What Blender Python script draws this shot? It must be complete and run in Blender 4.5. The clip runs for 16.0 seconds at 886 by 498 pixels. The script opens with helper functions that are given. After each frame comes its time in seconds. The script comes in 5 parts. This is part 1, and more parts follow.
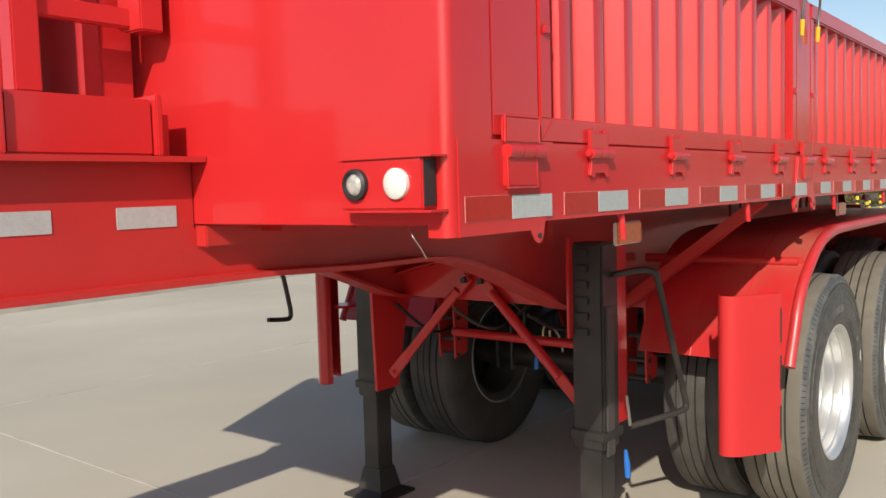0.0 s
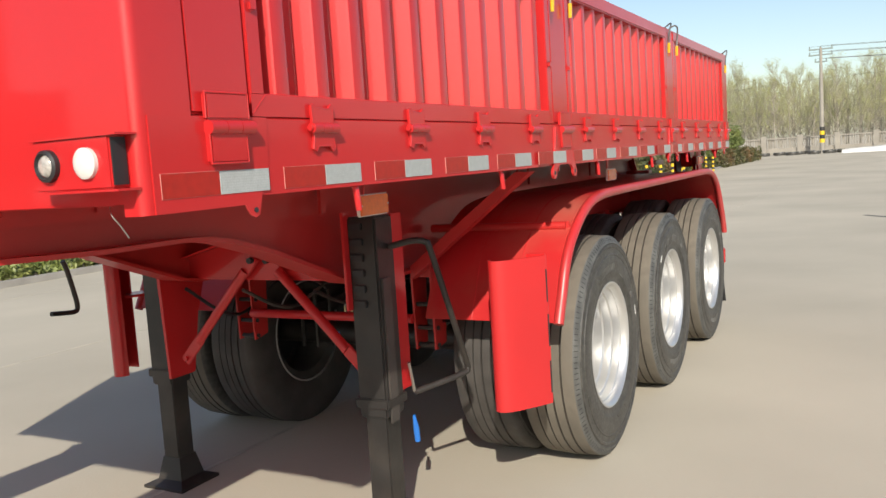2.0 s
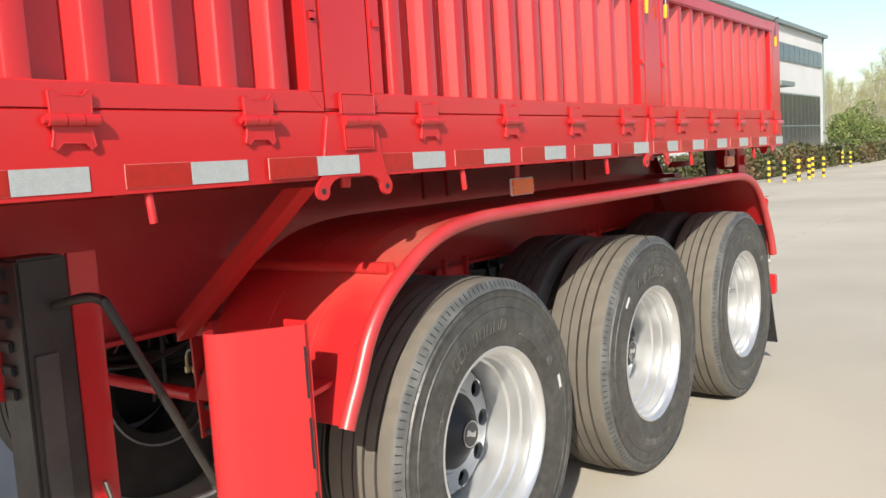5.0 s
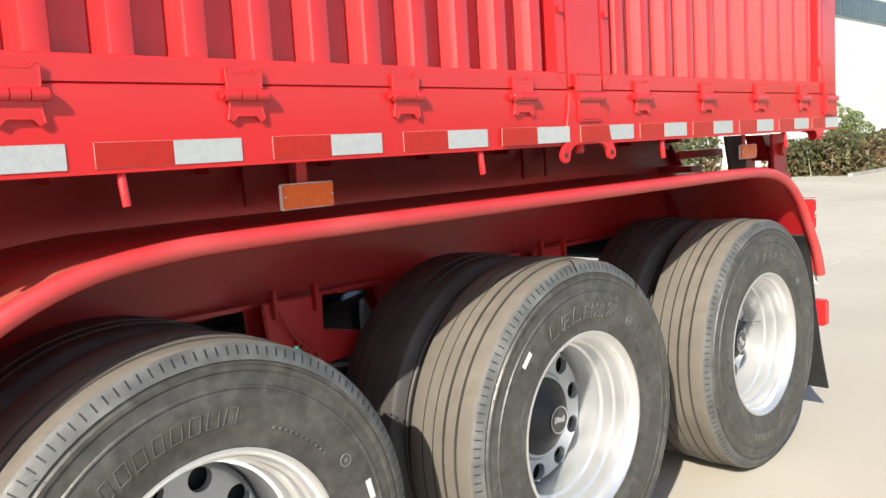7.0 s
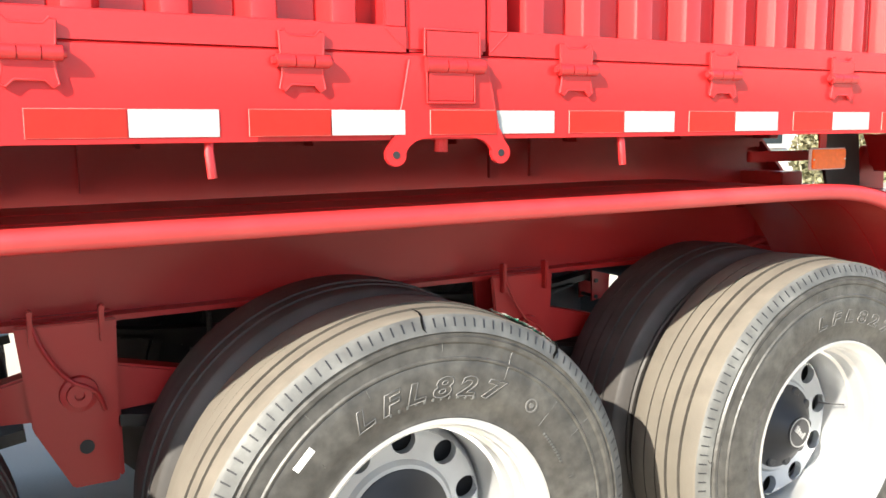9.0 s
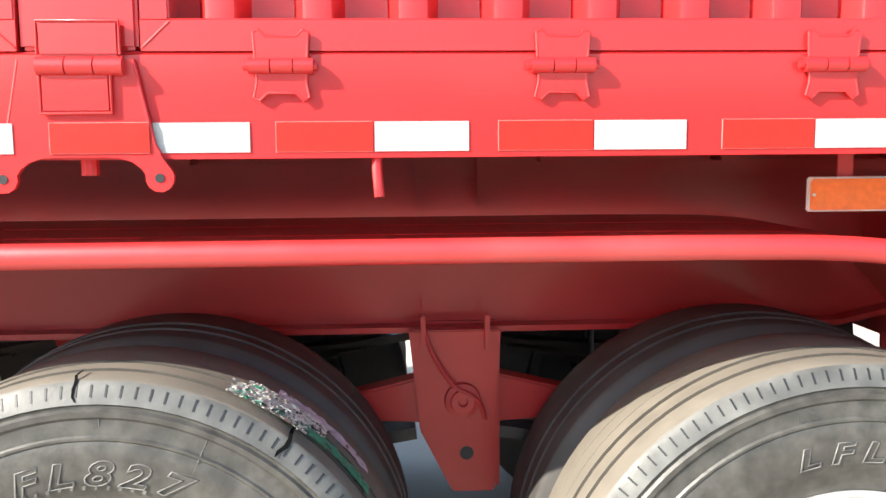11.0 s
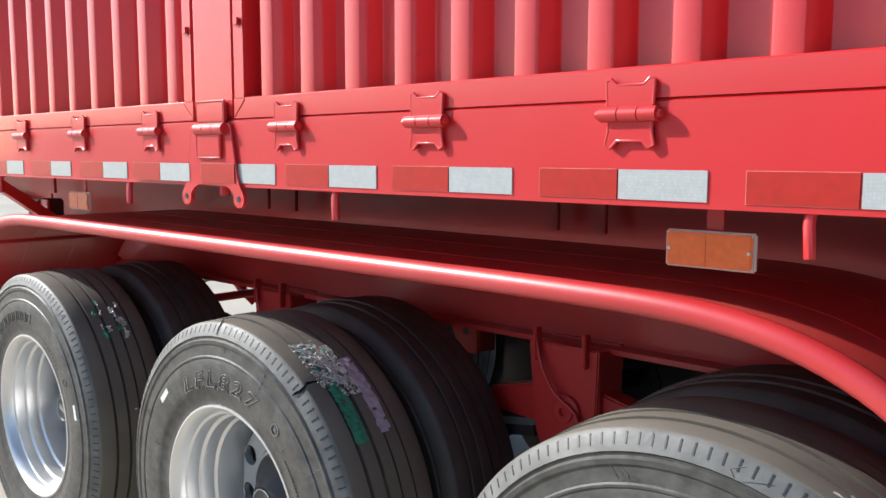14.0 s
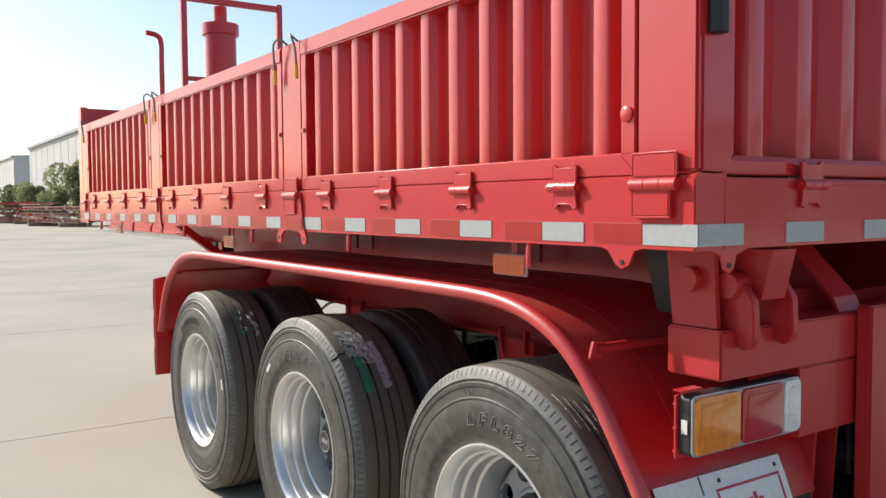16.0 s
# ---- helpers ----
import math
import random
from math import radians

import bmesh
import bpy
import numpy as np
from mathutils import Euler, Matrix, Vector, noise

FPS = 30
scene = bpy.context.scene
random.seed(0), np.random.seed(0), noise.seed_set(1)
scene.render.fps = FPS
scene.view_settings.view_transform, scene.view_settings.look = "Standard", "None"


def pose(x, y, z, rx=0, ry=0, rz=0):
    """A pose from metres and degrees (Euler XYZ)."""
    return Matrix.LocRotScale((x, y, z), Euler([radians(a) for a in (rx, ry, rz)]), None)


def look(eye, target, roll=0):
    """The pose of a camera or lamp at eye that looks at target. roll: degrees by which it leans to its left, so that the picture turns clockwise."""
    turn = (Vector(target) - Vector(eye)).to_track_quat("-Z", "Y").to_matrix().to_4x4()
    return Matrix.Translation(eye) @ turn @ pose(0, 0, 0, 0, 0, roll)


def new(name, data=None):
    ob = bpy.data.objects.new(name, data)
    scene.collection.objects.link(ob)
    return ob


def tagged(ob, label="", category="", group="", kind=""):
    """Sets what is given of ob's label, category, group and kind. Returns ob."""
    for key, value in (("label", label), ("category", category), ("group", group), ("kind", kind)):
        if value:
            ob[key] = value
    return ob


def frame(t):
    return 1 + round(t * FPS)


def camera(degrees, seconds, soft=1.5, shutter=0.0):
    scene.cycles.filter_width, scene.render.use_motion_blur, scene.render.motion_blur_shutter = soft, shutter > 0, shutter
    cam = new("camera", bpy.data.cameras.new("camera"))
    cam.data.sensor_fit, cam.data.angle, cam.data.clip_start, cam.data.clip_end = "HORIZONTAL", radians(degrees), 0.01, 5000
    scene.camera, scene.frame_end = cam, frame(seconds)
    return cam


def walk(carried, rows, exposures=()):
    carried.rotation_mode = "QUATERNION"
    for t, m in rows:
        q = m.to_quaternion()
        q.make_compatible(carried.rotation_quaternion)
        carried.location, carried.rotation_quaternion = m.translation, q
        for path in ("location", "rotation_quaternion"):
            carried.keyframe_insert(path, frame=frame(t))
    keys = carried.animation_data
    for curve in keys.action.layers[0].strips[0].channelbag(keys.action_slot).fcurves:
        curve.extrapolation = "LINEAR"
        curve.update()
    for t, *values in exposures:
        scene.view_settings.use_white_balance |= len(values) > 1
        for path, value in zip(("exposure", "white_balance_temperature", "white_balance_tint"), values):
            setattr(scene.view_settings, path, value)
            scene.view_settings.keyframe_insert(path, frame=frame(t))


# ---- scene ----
cam = camera(55.6, 16.0)

PATH = [
    (0, (-1.389, -0.934, 1.508), (0.17, 0.311, 1.364), -1.6),
    (0.5, (-1.455, -0.985, 1.502), (0.203, 0.123, 1.349), -2.5),
    (1, (-1.532, -1.005, 1.496), (0.199, -0.019, 1.316), -3.7),
    (1.5, (-1.455, -1.065, 1.489), (0.295, -0.118, 1.292), -5.2),
    (2, (-1.28, -1.188, 1.483), (0.471, -0.245, 1.274), -3.7),
    (2.5, (-1.074, -1.236, 1.476), (0.676, -0.298, 1.234), -3.6),
    (3, (-0.778, -1.221, 1.483), (0.992, -0.326, 1.228), -3.4),
    (3.5, (-0.519, -1.288, 1.476), (1.239, -0.382, 1.176), -5.0),
    (3.7, (-0.383, -1.358, 1.471), (1.346, -0.395, 1.184), -4.8),
    (5.8, (0.917, -1.49, 1.433), (2.472, -0.251, 1.215), -2.9),
    (6, (1.065, -1.482, 1.417), (2.615, -0.241, 1.178), -2.3),
    (6.5, (1.462, -1.469, 1.435), (2.996, -0.209, 1.191), -2.0),
    (7, (1.823, -1.531, 1.435), (3.217, -0.115, 1.208), -3.5),
    (7.5, (2.128, -1.532, 1.44), (3.412, -0.021, 1.177), -2.8),
    (8, (2.485, -1.461, 1.457), (3.745, 0.071, 1.2), -2.0),
    (8.5, (2.841, -1.482, 1.457), (3.894, 0.2, 1.209), -2.2),
    (9, (3.151, -1.484, 1.446), (4.104, 0.253, 1.173), -0.6),
    (9.5, (3.492, -1.396, 1.443), (4.435, 0.346, 1.166), 1.1),
    (9.7, (3.623, -1.389, 1.445), (4.504, 0.384, 1.166), 0.3),
    (11.8, (4.863, -1.258, 1.444), (4.459, 0.687, 1.212), 0.7),
    (12, (4.932, -1.22, 1.435), (4.422, 0.698, 1.185), 0.4),
    (12.5, (5.136, -1.094, 1.446), (4.378, 0.737, 1.183), 0.5),
    (13, (5.372, -1.047, 1.453), (4.325, 0.634, 1.177), 0.9),
    (13.5, (5.614, -1.111, 1.483), (4.307, 0.383, 1.24), -0.2),
    (14, (5.861, -1.179, 1.513), (4.512, 0.281, 1.291), 0.1),
    (14.5, (6.163, -1.184, 1.508), (4.699, 0.165, 1.325), 0.7),
    (15, (6.513, -1.317, 1.535), (4.992, -0.025, 1.395), -0.4),
    (15.5, (6.797, -1.426, 1.555), (5.247, -0.169, 1.426), -0.7),
    (16, (7.15, -1.422, 1.536), (5.499, -0.297, 1.431), -0.4),
]
EXPOSURES = [(0, 0.2, 6850, 10), (1.5, 0.3, 6850, 10), (2.5, 0.42, 6850, 10), (3, 0.64, 6750, 10), (3.5, 0.74, 6650, 10), (6, 0.56, 6700, 10), (7, 0.94, 6650, 10), (8, 1.2, 6700, 10), (9, 1.66, 6800, 9), (12.5, 1.74, 6550, 9), (13, 1.56, 6500, 9),
             (13.5, 1.02, 6200, 10), (14.5, 0.74, 6100, 10), (15, 0.62, 6250, 10), (16, 0.47, 6600, 10)]
walk(cam, [(t, look(eye, target, roll)) for t, eye, target, roll in PATH], EXPOSURES)

# ---------------------------------------------------------------- world and sun
SUN_WAY = Vector((1.42, 0.70, -1.0)).normalized()
world = bpy.data.worlds.new("sky")
world.use_nodes = True
scene.world = world
sky = world.node_tree.nodes.new("ShaderNodeTexSky")
sky.sky_type = "NISHITA"
sky.sun_disc = False
sky.sun_elevation = radians(32)
sky.sun_rotation = radians(243.8)
sky.air_density, sky.dust_density, sky.ozone_density = 1.0, 1.0, 1.5
bg = world.node_tree.nodes["Background"]
bg.inputs["Strength"].default_value = 0.12
world.node_tree.links.new(sky.outputs["Color"], bg.inputs["Color"])
sun_data = bpy.data.lights.new("sun", "SUN")
sun_data.energy, sun_data.angle, sun_data.color = 4.25, radians(0.55), (1.0, 0.95, 0.86)
sun = new("sun", sun_data)
sun.matrix_world = Matrix.Translation((-24, -12, 17)) @ SUN_WAY.to_track_quat("-Z", "Y").to_matrix().to_4x4()

# ---------------------------------------------------------------- materials
def material(name, color, rough=0.5, metal=0.0, coat=0.0, vary=0.15, scale=6.0, bump=0.0, bump_scale=80.0,
             second=None, second_scale=2.0, second_amount=0.5, rough_vary=0.1, spec=0.5, coat_rough=0.09):
    """A principled material with colour variation at two scales, uneven gloss and fine relief, in metres."""
    m = bpy.data.materials.new(name)
    m.use_nodes = True
    nt = m.node_tree
    n, l = nt.nodes, nt.links
    p = n["Principled BSDF"]
    co = n.new("ShaderNodeTexCoord").outputs["Object"]

    def tex(sc, detail=4.0):
        t = n.new("ShaderNodeTexNoise")
        t.inputs["Scale"].default_value = sc
        t.inputs["Detail"].default_value = detail
        l.new(co, t.inputs["Vector"])
        return t.outputs["Fac"]

    ramp = n.new("ShaderNodeMapRange")
    ramp.inputs["From Min"].default_value, ramp.inputs["From Max"].default_value = 0.3, 0.7
    ramp.inputs["To Min"].default_value, ramp.inputs["To Max"].default_value = 1 - vary, 1 + vary
    l.new(tex(scale), ramp.inputs["Value"])
    mix = n.new("ShaderNodeMix")
    mix.data_type, mix.blend_type = "RGBA", "MULTIPLY"
    mix.inputs["Factor"].default_value = 1.0
    l.new(ramp.outputs["Result"], mix.inputs["B"])
    if second:
        m2 = n.new("ShaderNodeMix")
        m2.data_type = "RGBA"
        m2.inputs["A"].default_value, m2.inputs["B"].default_value = (*color, 1), (*second, 1)
        r2 = n.new("ShaderNodeMapRange")
        r2.inputs["From Min"].default_value, r2.inputs["From Max"].default_value = 0.45, 0.75
        r2.inputs["To Max"].default_value = second_amount
        l.new(tex(second_scale, 8.0), r2.inputs["Value"])
        l.new(r2.outputs["Result"], m2.inputs["Factor"])
        l.new(m2.outputs["Result"], mix.inputs["A"])
    else:
        mix.inputs["A"].default_value = (*color, 1)
    l.new(mix.outputs["Result"], p.inputs["Base Color"])
    rr = n.new("ShaderNodeMapRange")
    rr.inputs["To Min"].default_value, rr.inputs["To Max"].default_value = max(0.02, rough - rough_vary), min(1, rough + rough_vary)
    l.new(tex(scale * 2.3), rr.inputs["Value"])
    l.new(rr.outputs["Result"], p.inputs["Roughness"])
    p.inputs["Metallic"].default_value = metal
    p.inputs["Coat Weight"].default_value = coat
    p.inputs["Coat Roughness"].default_value = coat_rough
    p.inputs["Specular IOR Level"].default_value = spec
    if bump:
        b = n.new("ShaderNodeBump")
        b.inputs["Strength"].default_value, b.inputs["Distance"].default_value = bump, 0.004
        l.new(tex(bump_scale, 6.0), b.inputs["Height"])
        l.new(b.outputs["Normal"], p.inputs["Normal"])
    return m


RED = material("red_paint", (0.52, 0.0165, 0.0185), 0.5, coat=0.75, coat_rough=0.12, vary=0.06, scale=1.7, bump=0.06, bump_scale=45, spec=0.3,
               second=(0.48, 0.019, 0.022), second_scale=1.1, second_amount=0.35)
CHASSIS_RED = material("red_chassis_paint", (0.46, 0.02, 0.019), 0.5, coat=0.28, coat_rough=0.14, vary=0.1, scale=2.2, bump=0.08, bump_scale=12,
                       second=(0.42, 0.024, 0.018), second_scale=1.6, second_amount=0.5, spec=0.45)
# red of the rolled lip; its pale pink patches paint in a broad highlight
LIP_SHEEN_RED = material("lip_sheen_red_paint", (0.48, 0.024, 0.026), 0.4, vary=0.08, scale=3, bump=0.1, bump_scale=60, coat=0.2, coat_rough=0.4,
                     second=(0.5, 0.16, 0.14), second_scale=2.5, second_amount=0.3, spec=0.7)
GUARD_RED = material("mudguard_red_paint", (0.46, 0.0155, 0.0175), 0.5, coat=0.5, coat_rough=0.25, vary=0.08, scale=2.0, bump=0.08, bump_scale=45,
                     second=(0.36, 0.19, 0.13), second_scale=1.4, second_amount=0.55, spec=0.3)
BLACK_PAINT = material("black_paint", (0.022, 0.02, 0.019), 0.42, vary=0.3, bump=0.15, second=(0.075, 0.062, 0.05), second_scale=5, second_amount=0.4)
RUBBER = material("tyre_rubber", (0.046, 0.044, 0.039), 0.46, vary=0.4, scale=34, bump=0.2, bump_scale=110,
                  second=(0.106, 0.102, 0.09), second_scale=8, second_amount=0.6, spec=0.7, rough_vary=0.18)
SHOULDER = material("dusty_shoulder_rubber", (0.085, 0.086, 0.08), 0.58, vary=0.3, scale=16, bump=0.16, bump_scale=90,
                    second=(0.14, 0.14, 0.128), second_scale=8, second_amount=0.8, spec=0.7)
DUST = material("dusty_tread", (0.142, 0.125, 0.1), 0.85, vary=0.14, scale=14, bump=0.15, bump_scale=160, second=(0.08, 0.072, 0.06), second_scale=7, second_amount=0.6)
# inner tyres, tread included: shade between the wheels is put into the colour
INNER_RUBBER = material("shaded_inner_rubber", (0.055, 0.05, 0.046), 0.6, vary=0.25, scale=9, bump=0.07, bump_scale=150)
GROOVE = material("tread_groove", (0.06, 0.052, 0.042), 0.9, vary=0.2, scale=20)
RIM = material("rim_silver_paint", (0.68, 0.68, 0.67), 0.34, metal=0.75, vary=0.04, scale=8, bump=0.05, bump_scale=30)
DISC = material("disc_grey_paint", (0.38, 0.4, 0.42), 0.38, metal=0.4, vary=0.1, scale=8)
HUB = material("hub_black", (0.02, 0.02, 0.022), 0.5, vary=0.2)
STEEL = material("bare_steel", (0.55, 0.53, 0.5), 0.32, metal=1.0, vary=0.15)
WHITE_TAPE = material("white_reflective_tape", (0.42, 0.44, 0.435), 0.35, vary=0.06, scale=60, bump=0.08, bump_scale=500)
_n, _l = WHITE_TAPE.node_tree.nodes, WHITE_TAPE.node_tree.links
_p, _v, _r, _x, _c = _n["Principled BSDF"], _n.new("ShaderNodeTexVoronoi"), _n.new("ShaderNodeMapRange"), _n.new("ShaderNodeMix"), _n.new("ShaderNodeTexCoord")
_v.inputs["Scale"].default_value, _v.inputs["Randomness"].default_value = 190, 0.35
_r.inputs["From Min"].default_value, _r.inputs["From Max"].default_value = 0.15, 0.6
_r.inputs["To Min"].default_value, _r.inputs["To Max"].default_value = 1.05, 0.88
_x.data_type, _x.blend_type = "RGBA", "MULTIPLY"
_x.inputs["Factor"].default_value = 1.0
_l.new(_c.outputs["Object"], _v.inputs["Vector"])
_l.new(_v.outputs["Distance"], _r.inputs["Value"])
_l.new(_p.inputs["Base Color"].links[0].from_socket, _x.inputs["A"])
_l.new(_r.outputs["Result"], _x.inputs["B"])
_l.new(_x.outputs["Result"], _p.inputs["Base Color"])
TAPE_EDGE = material("tape_cut_edge", (0.5, 0.24, 0.21), 0.5, vary=0.15, scale=30)
RED_TAPE = material("red_reflective_tape", (0.38, 0.014, 0.007), 0.34, vary=0.1, scale=50, bump=0.05, bump_scale=500)
LENS_ORANGE = material("orange_lens", (0.7, 0.125, 0.008), 0.2, coat=0.35, vary=0.1, scale=90, bump=0.06, bump_scale=200)
LENS_AMBER = material("amber_tail_lens", (0.75, 0.22, 0.01), 0.12, coat=0.8, vary=0.15, scale=60, bump=0.08, bump_scale=150)
LAMP_RIM = material("grey_lamp_rim", (0.3, 0.31, 0.31), 0.2, coat=0.6, vary=0.1)
LENS_RED = material("red_lens", (0.42, 0.015, 0.018), 0.14, coat=0.6, vary=0.1, scale=120, bump=0.06, bump_scale=300)
LENS_CLEAR = material("clear_lens", (0.72, 0.72, 0.68), 0.12, coat=0.8, vary=0.1, scale=80, bump=0.1, bump_scale=250)
LENS_GREY = material("grey_clear_lens", (0.4, 0.38, 0.35), 0.12, coat=0.8, vary=0.35, scale=70, bump=0.15, bump_scale=160)
LAMP_WHITE = material("white_lamp", (0.68, 0.67, 0.63), 0.2, coat=0.6, vary=0.06, scale=60)
WHITE_TRIM = material("pale_edge", (0.58, 0.5, 0.44), 0.35, vary=0.08)
FLAP = material("black_flap_rubber", (0.02, 0.02, 0.021), 0.6, vary=0.2)
_n, _l = FLAP.node_tree.nodes, FLAP.node_tree.links
_v, _b, _c = _n.new("ShaderNodeTexVoronoi"), _n.new("ShaderNodeBump"), _n.new("ShaderNodeTexCoord")
_v.inputs["Scale"].default_value, _v.inputs["Randomness"].default_value = 75, 0.0
_b.inputs["Strength"].default_value, _b.inputs["Distance"].default_value = 0.9, 0.004
_l.new(_c.outputs["Object"], _v.inputs["Vector"])
_l.new(_v.outputs["Distance"], _b.inputs["Height"])
_l.new(_b.outputs["Normal"], _n["Principled BSDF"].inputs["Normal"])
CONCRETE = material("yard_concrete", (0.46, 0.42, 0.345), 0.9, vary=0.1, scale=0.35, bump=0.35, bump_scale=60,
                    second=(0.375, 0.342, 0.28), second_scale=0.16, second_amount=0.7, spec=0.15)


# ---------------------------------------------------------------- building helpers
def mesh_of(bm, name, smooth=False):
    bmesh.ops.recalc_face_normals(bm, faces=bm.faces)
    me = bpy.data.meshes.new(name)
    bm.to_mesh(me)
    bm.free()
    if smooth:
        me.polygons.foreach_set("use_smooth", [True] * len(me.polygons))
        me.set_sharp_from_angle(angle=radians(35))
    return me


def part(name, bm, mat, parent, label="", smooth=False, at=None):
    """Links a bmesh (or a mesh) as one object under a thing or a part."""
    me = bm if isinstance(bm, bpy.types.Mesh) else mesh_of(bm, name, smooth)
    if mat and not me.materials:
        me.materials.append(mat)
    ob = new(name, me)
    ob.parent = parent
    if at is not None:
        ob.location = at
    return tagged(ob, label) if label else ob


def empty(name, label="", category="", at=(0, 0, 0), parent=None, group=""):
    ob = new(name)
    ob.empty_display_size = 0.1
    ob.location = at
    ob.parent = parent
    return tagged(ob, label, category, group)


def box(bm, x0, x1, y0, y1, z0, z1, bevel=0.0):
    vs = [bm.verts.new((x, y, z)) for x in (x0, x1) for y in (y0, y1) for z in (z0, z1)]
    fs = [bm.faces.new([vs[i] for i in f]) for f in ((0, 1, 3, 2), (4, 6, 7, 5), (0, 4, 5, 1), (2, 3, 7, 6), (0, 2, 6, 4), (1, 5, 7, 3))]
    if bevel:
        es = {e for f in fs for e in f.edges}
        bmesh.ops.bevel(bm, geom=list(es), offset=bevel, segments=2, affect="EDGES")
    return bm


def prism(bm, pts, axis, a, b, bevel=0.0):
    """A closed outline pushed along an axis from a to b. Outline in (x,z) for y, (x,y) for z, (y,z) for x."""
    def v(p, c):
        return {"y": (p[0], c, p[1]), "z": (p[0], p[1], c), "x": (c, p[0], p[1])}[axis]
    one = [bm.verts.new(v(p, a)) for p in pts]
    two = [bm.verts.new(v(p, b)) for p in pts]
    fs = [bm.faces.new(one), bm.faces.new(two[::-1])]
    for i in range(len(pts)):
        j = (i + 1) % len(pts)
        fs.append(bm.faces.new((one[i], two[i], two[j], one[j])))
    if bevel:
        bmesh.ops.bevel(bm, geom=list({e for f in fs for e in f.edges}), offset=bevel, segments=2, affect="EDGES")
    return bm


def tube(bm, pts, r, sides=10, caps=True):
    """A round bar along a path of points."""
    pts = [Vector(p) for p in pts]
    rings = []
    for i, p in enumerate(pts):
        way = (pts[min(i + 1, len(pts) - 1)] - pts[max(i - 1, 0)]).normalized()
        side = way.orthogonal().normalized() if i == 0 else (side - way * side.dot(way)).normalized()
        up = way.cross(side)
        rad = r[i] if isinstance(r, (list, tuple)) else r
        rings.append([bm.verts.new(p + rad * (math.cos(k * math.tau / sides) * side + math.sin(k * math.tau / sides) * up)) for k in range(sides)])
    for a, b in zip(rings, rings[1:]):
        for k in range(sides):
            bm.faces.new((a[k], a[(k + 1) % sides], b[(k + 1) % sides], b[k]))
    if caps:
        bm.faces.new(rings[0][::-1])
        bm.faces.new(rings[-1])
    return bm


def lathe(bm, profile, steps=64, close=False, centre=(0, 0, 0), mats=None):
    """Turns (radius, y) points round the y axis."""
    rings = []
    for r, y in profile:
        rings.append([bm.verts.new((centre[0] + r * math.cos(k * math.tau / steps), centre[1] + y, centre[2] + r * math.sin(k * math.tau / steps))) for k in range(steps)])
    pairs = list(zip(rings, rings[1:])) + ([(rings[-1], rings[0])] if close else [])
    for i, (a, b) in enumerate(pairs):
        for k in range(steps):
            f = bm.faces.new((a[k], a[(k + 1) % steps], b[(k + 1) % steps], b[k]))
            if mats:
                f.material_index = mats[i]
    return bm


def sheet(bm, path, thick, axis, a, b):
    """A bent plate: an open path with thickness, pushed along an axis from a to b."""
    pts = [Vector(p) for p in path]
    left, right = [], []
    for i, p in enumerate(pts):
        way = (pts[min(i + 1, len(pts) - 1)] - pts[max(i - 1, 0)]).normalized()
        nrm = Vector((-way.y, way.x))
        left.append(p + nrm * thick / 2)
        right.append(p - nrm * thick / 2)
    def v(p, c):
        return {"y": (p[0], c, p[1]), "z": (p[0], p[1], c), "x": (c, p[0], p[1])}[axis]
    rows = [[bm.verts.new(v(p, c)) for p in side] for side, c in ((left, a), (left, b), (right, b), (right, a))]
    n = len(pts)
    for i in range(n - 1):
        for q in range(4):
            r0, r1 = rows[q], rows[(q + 1) % 4]
            bm.faces.new((r0[i], r0[i + 1], r1[i + 1], r1[i]))
    bm.faces.new([rows[q][0] for q in range(4)])
    bm.faces.new([rows[q][n - 1] for q in (3, 2, 1, 0)])
    return bm


def B():
    return bmesh.new()


def smooth_path(pts, per=6):
    """A Catmull-Rom curve through points."""
    pts = [Vector(p) for p in pts]
    out = []
    for i in range(len(pts) - 1):
        p0, p1, p2, p3 = pts[max(i - 1, 0)], pts[i], pts[i + 1], pts[min(i + 2, len(pts) - 1)]
        for k in range(per):
            t = k / per
            out.append(0.5 * (2 * p1 + (p2 - p0) * t + (2 * p0 - 5 * p1 + 4 * p2 - p3) * t * t + (3 * p1 - p0 - 3 * p2 + p3) * t ** 3))
    return out + [pts[-1]]


# ---------------------------------------------------------------- ground
GROUND = 0.0


def ground():
    bm = B()
    bmesh.ops.create_grid(bm, x_segments=2, y_segments=2, size=1500)
    bmesh.ops.translate(bm, verts=bm.verts, vec=(0, 0, GROUND))
    me = mesh_of(bm, "ground")
    me.materials.append(CONCRETE)
    tagged(new("ground", me), "pale sunlit concrete yard, dusty and worn", "ground", kind="structure")


ground()

# ---------------------------------------------------------------- the tipper semi-trailer
WIDE = 2.5                      # body width; the near side lies in y = 0
FRONT, REAR = -0.196, 6.0
SILL0, SILL1 = 1.434, 1.599     # bottom and top of the side sill
TOP = 2.185
POSTS = ((-0.058, 0.115), (1.925, 2.105), (3.893, 4.073), (5.834, 6.0))
POST_HINGE = (0.033, 2.035, 3.988, 5.897)
GATES = ((0.119, 1.921), (2.109, 3.889), (4.077, 5.83))
GATE_HINGE = ((0.357, 0.806, 1.256, 1.704), (2.336, 2.78, 3.23, 3.676), (4.293, 4.735, 5.175, 5.606))
WHITES = (0.0, 0.362, 0.735, 1.132, 1.513, 1.874, 2.258, 2.615, 2.997, 3.373, 3.729, 4.09, 4.436, 4.789, 5.154, 5.518, 5.858)
AXLES = (2.649, 3.957, 5.265)
AXLE_Z, TYRE_R = 0.538, 0.539

trailer = empty("tipper_semi_trailer", "glossy red three-axle tipper semi-trailer with corrugated drop sides, parked on concrete", "trailer")


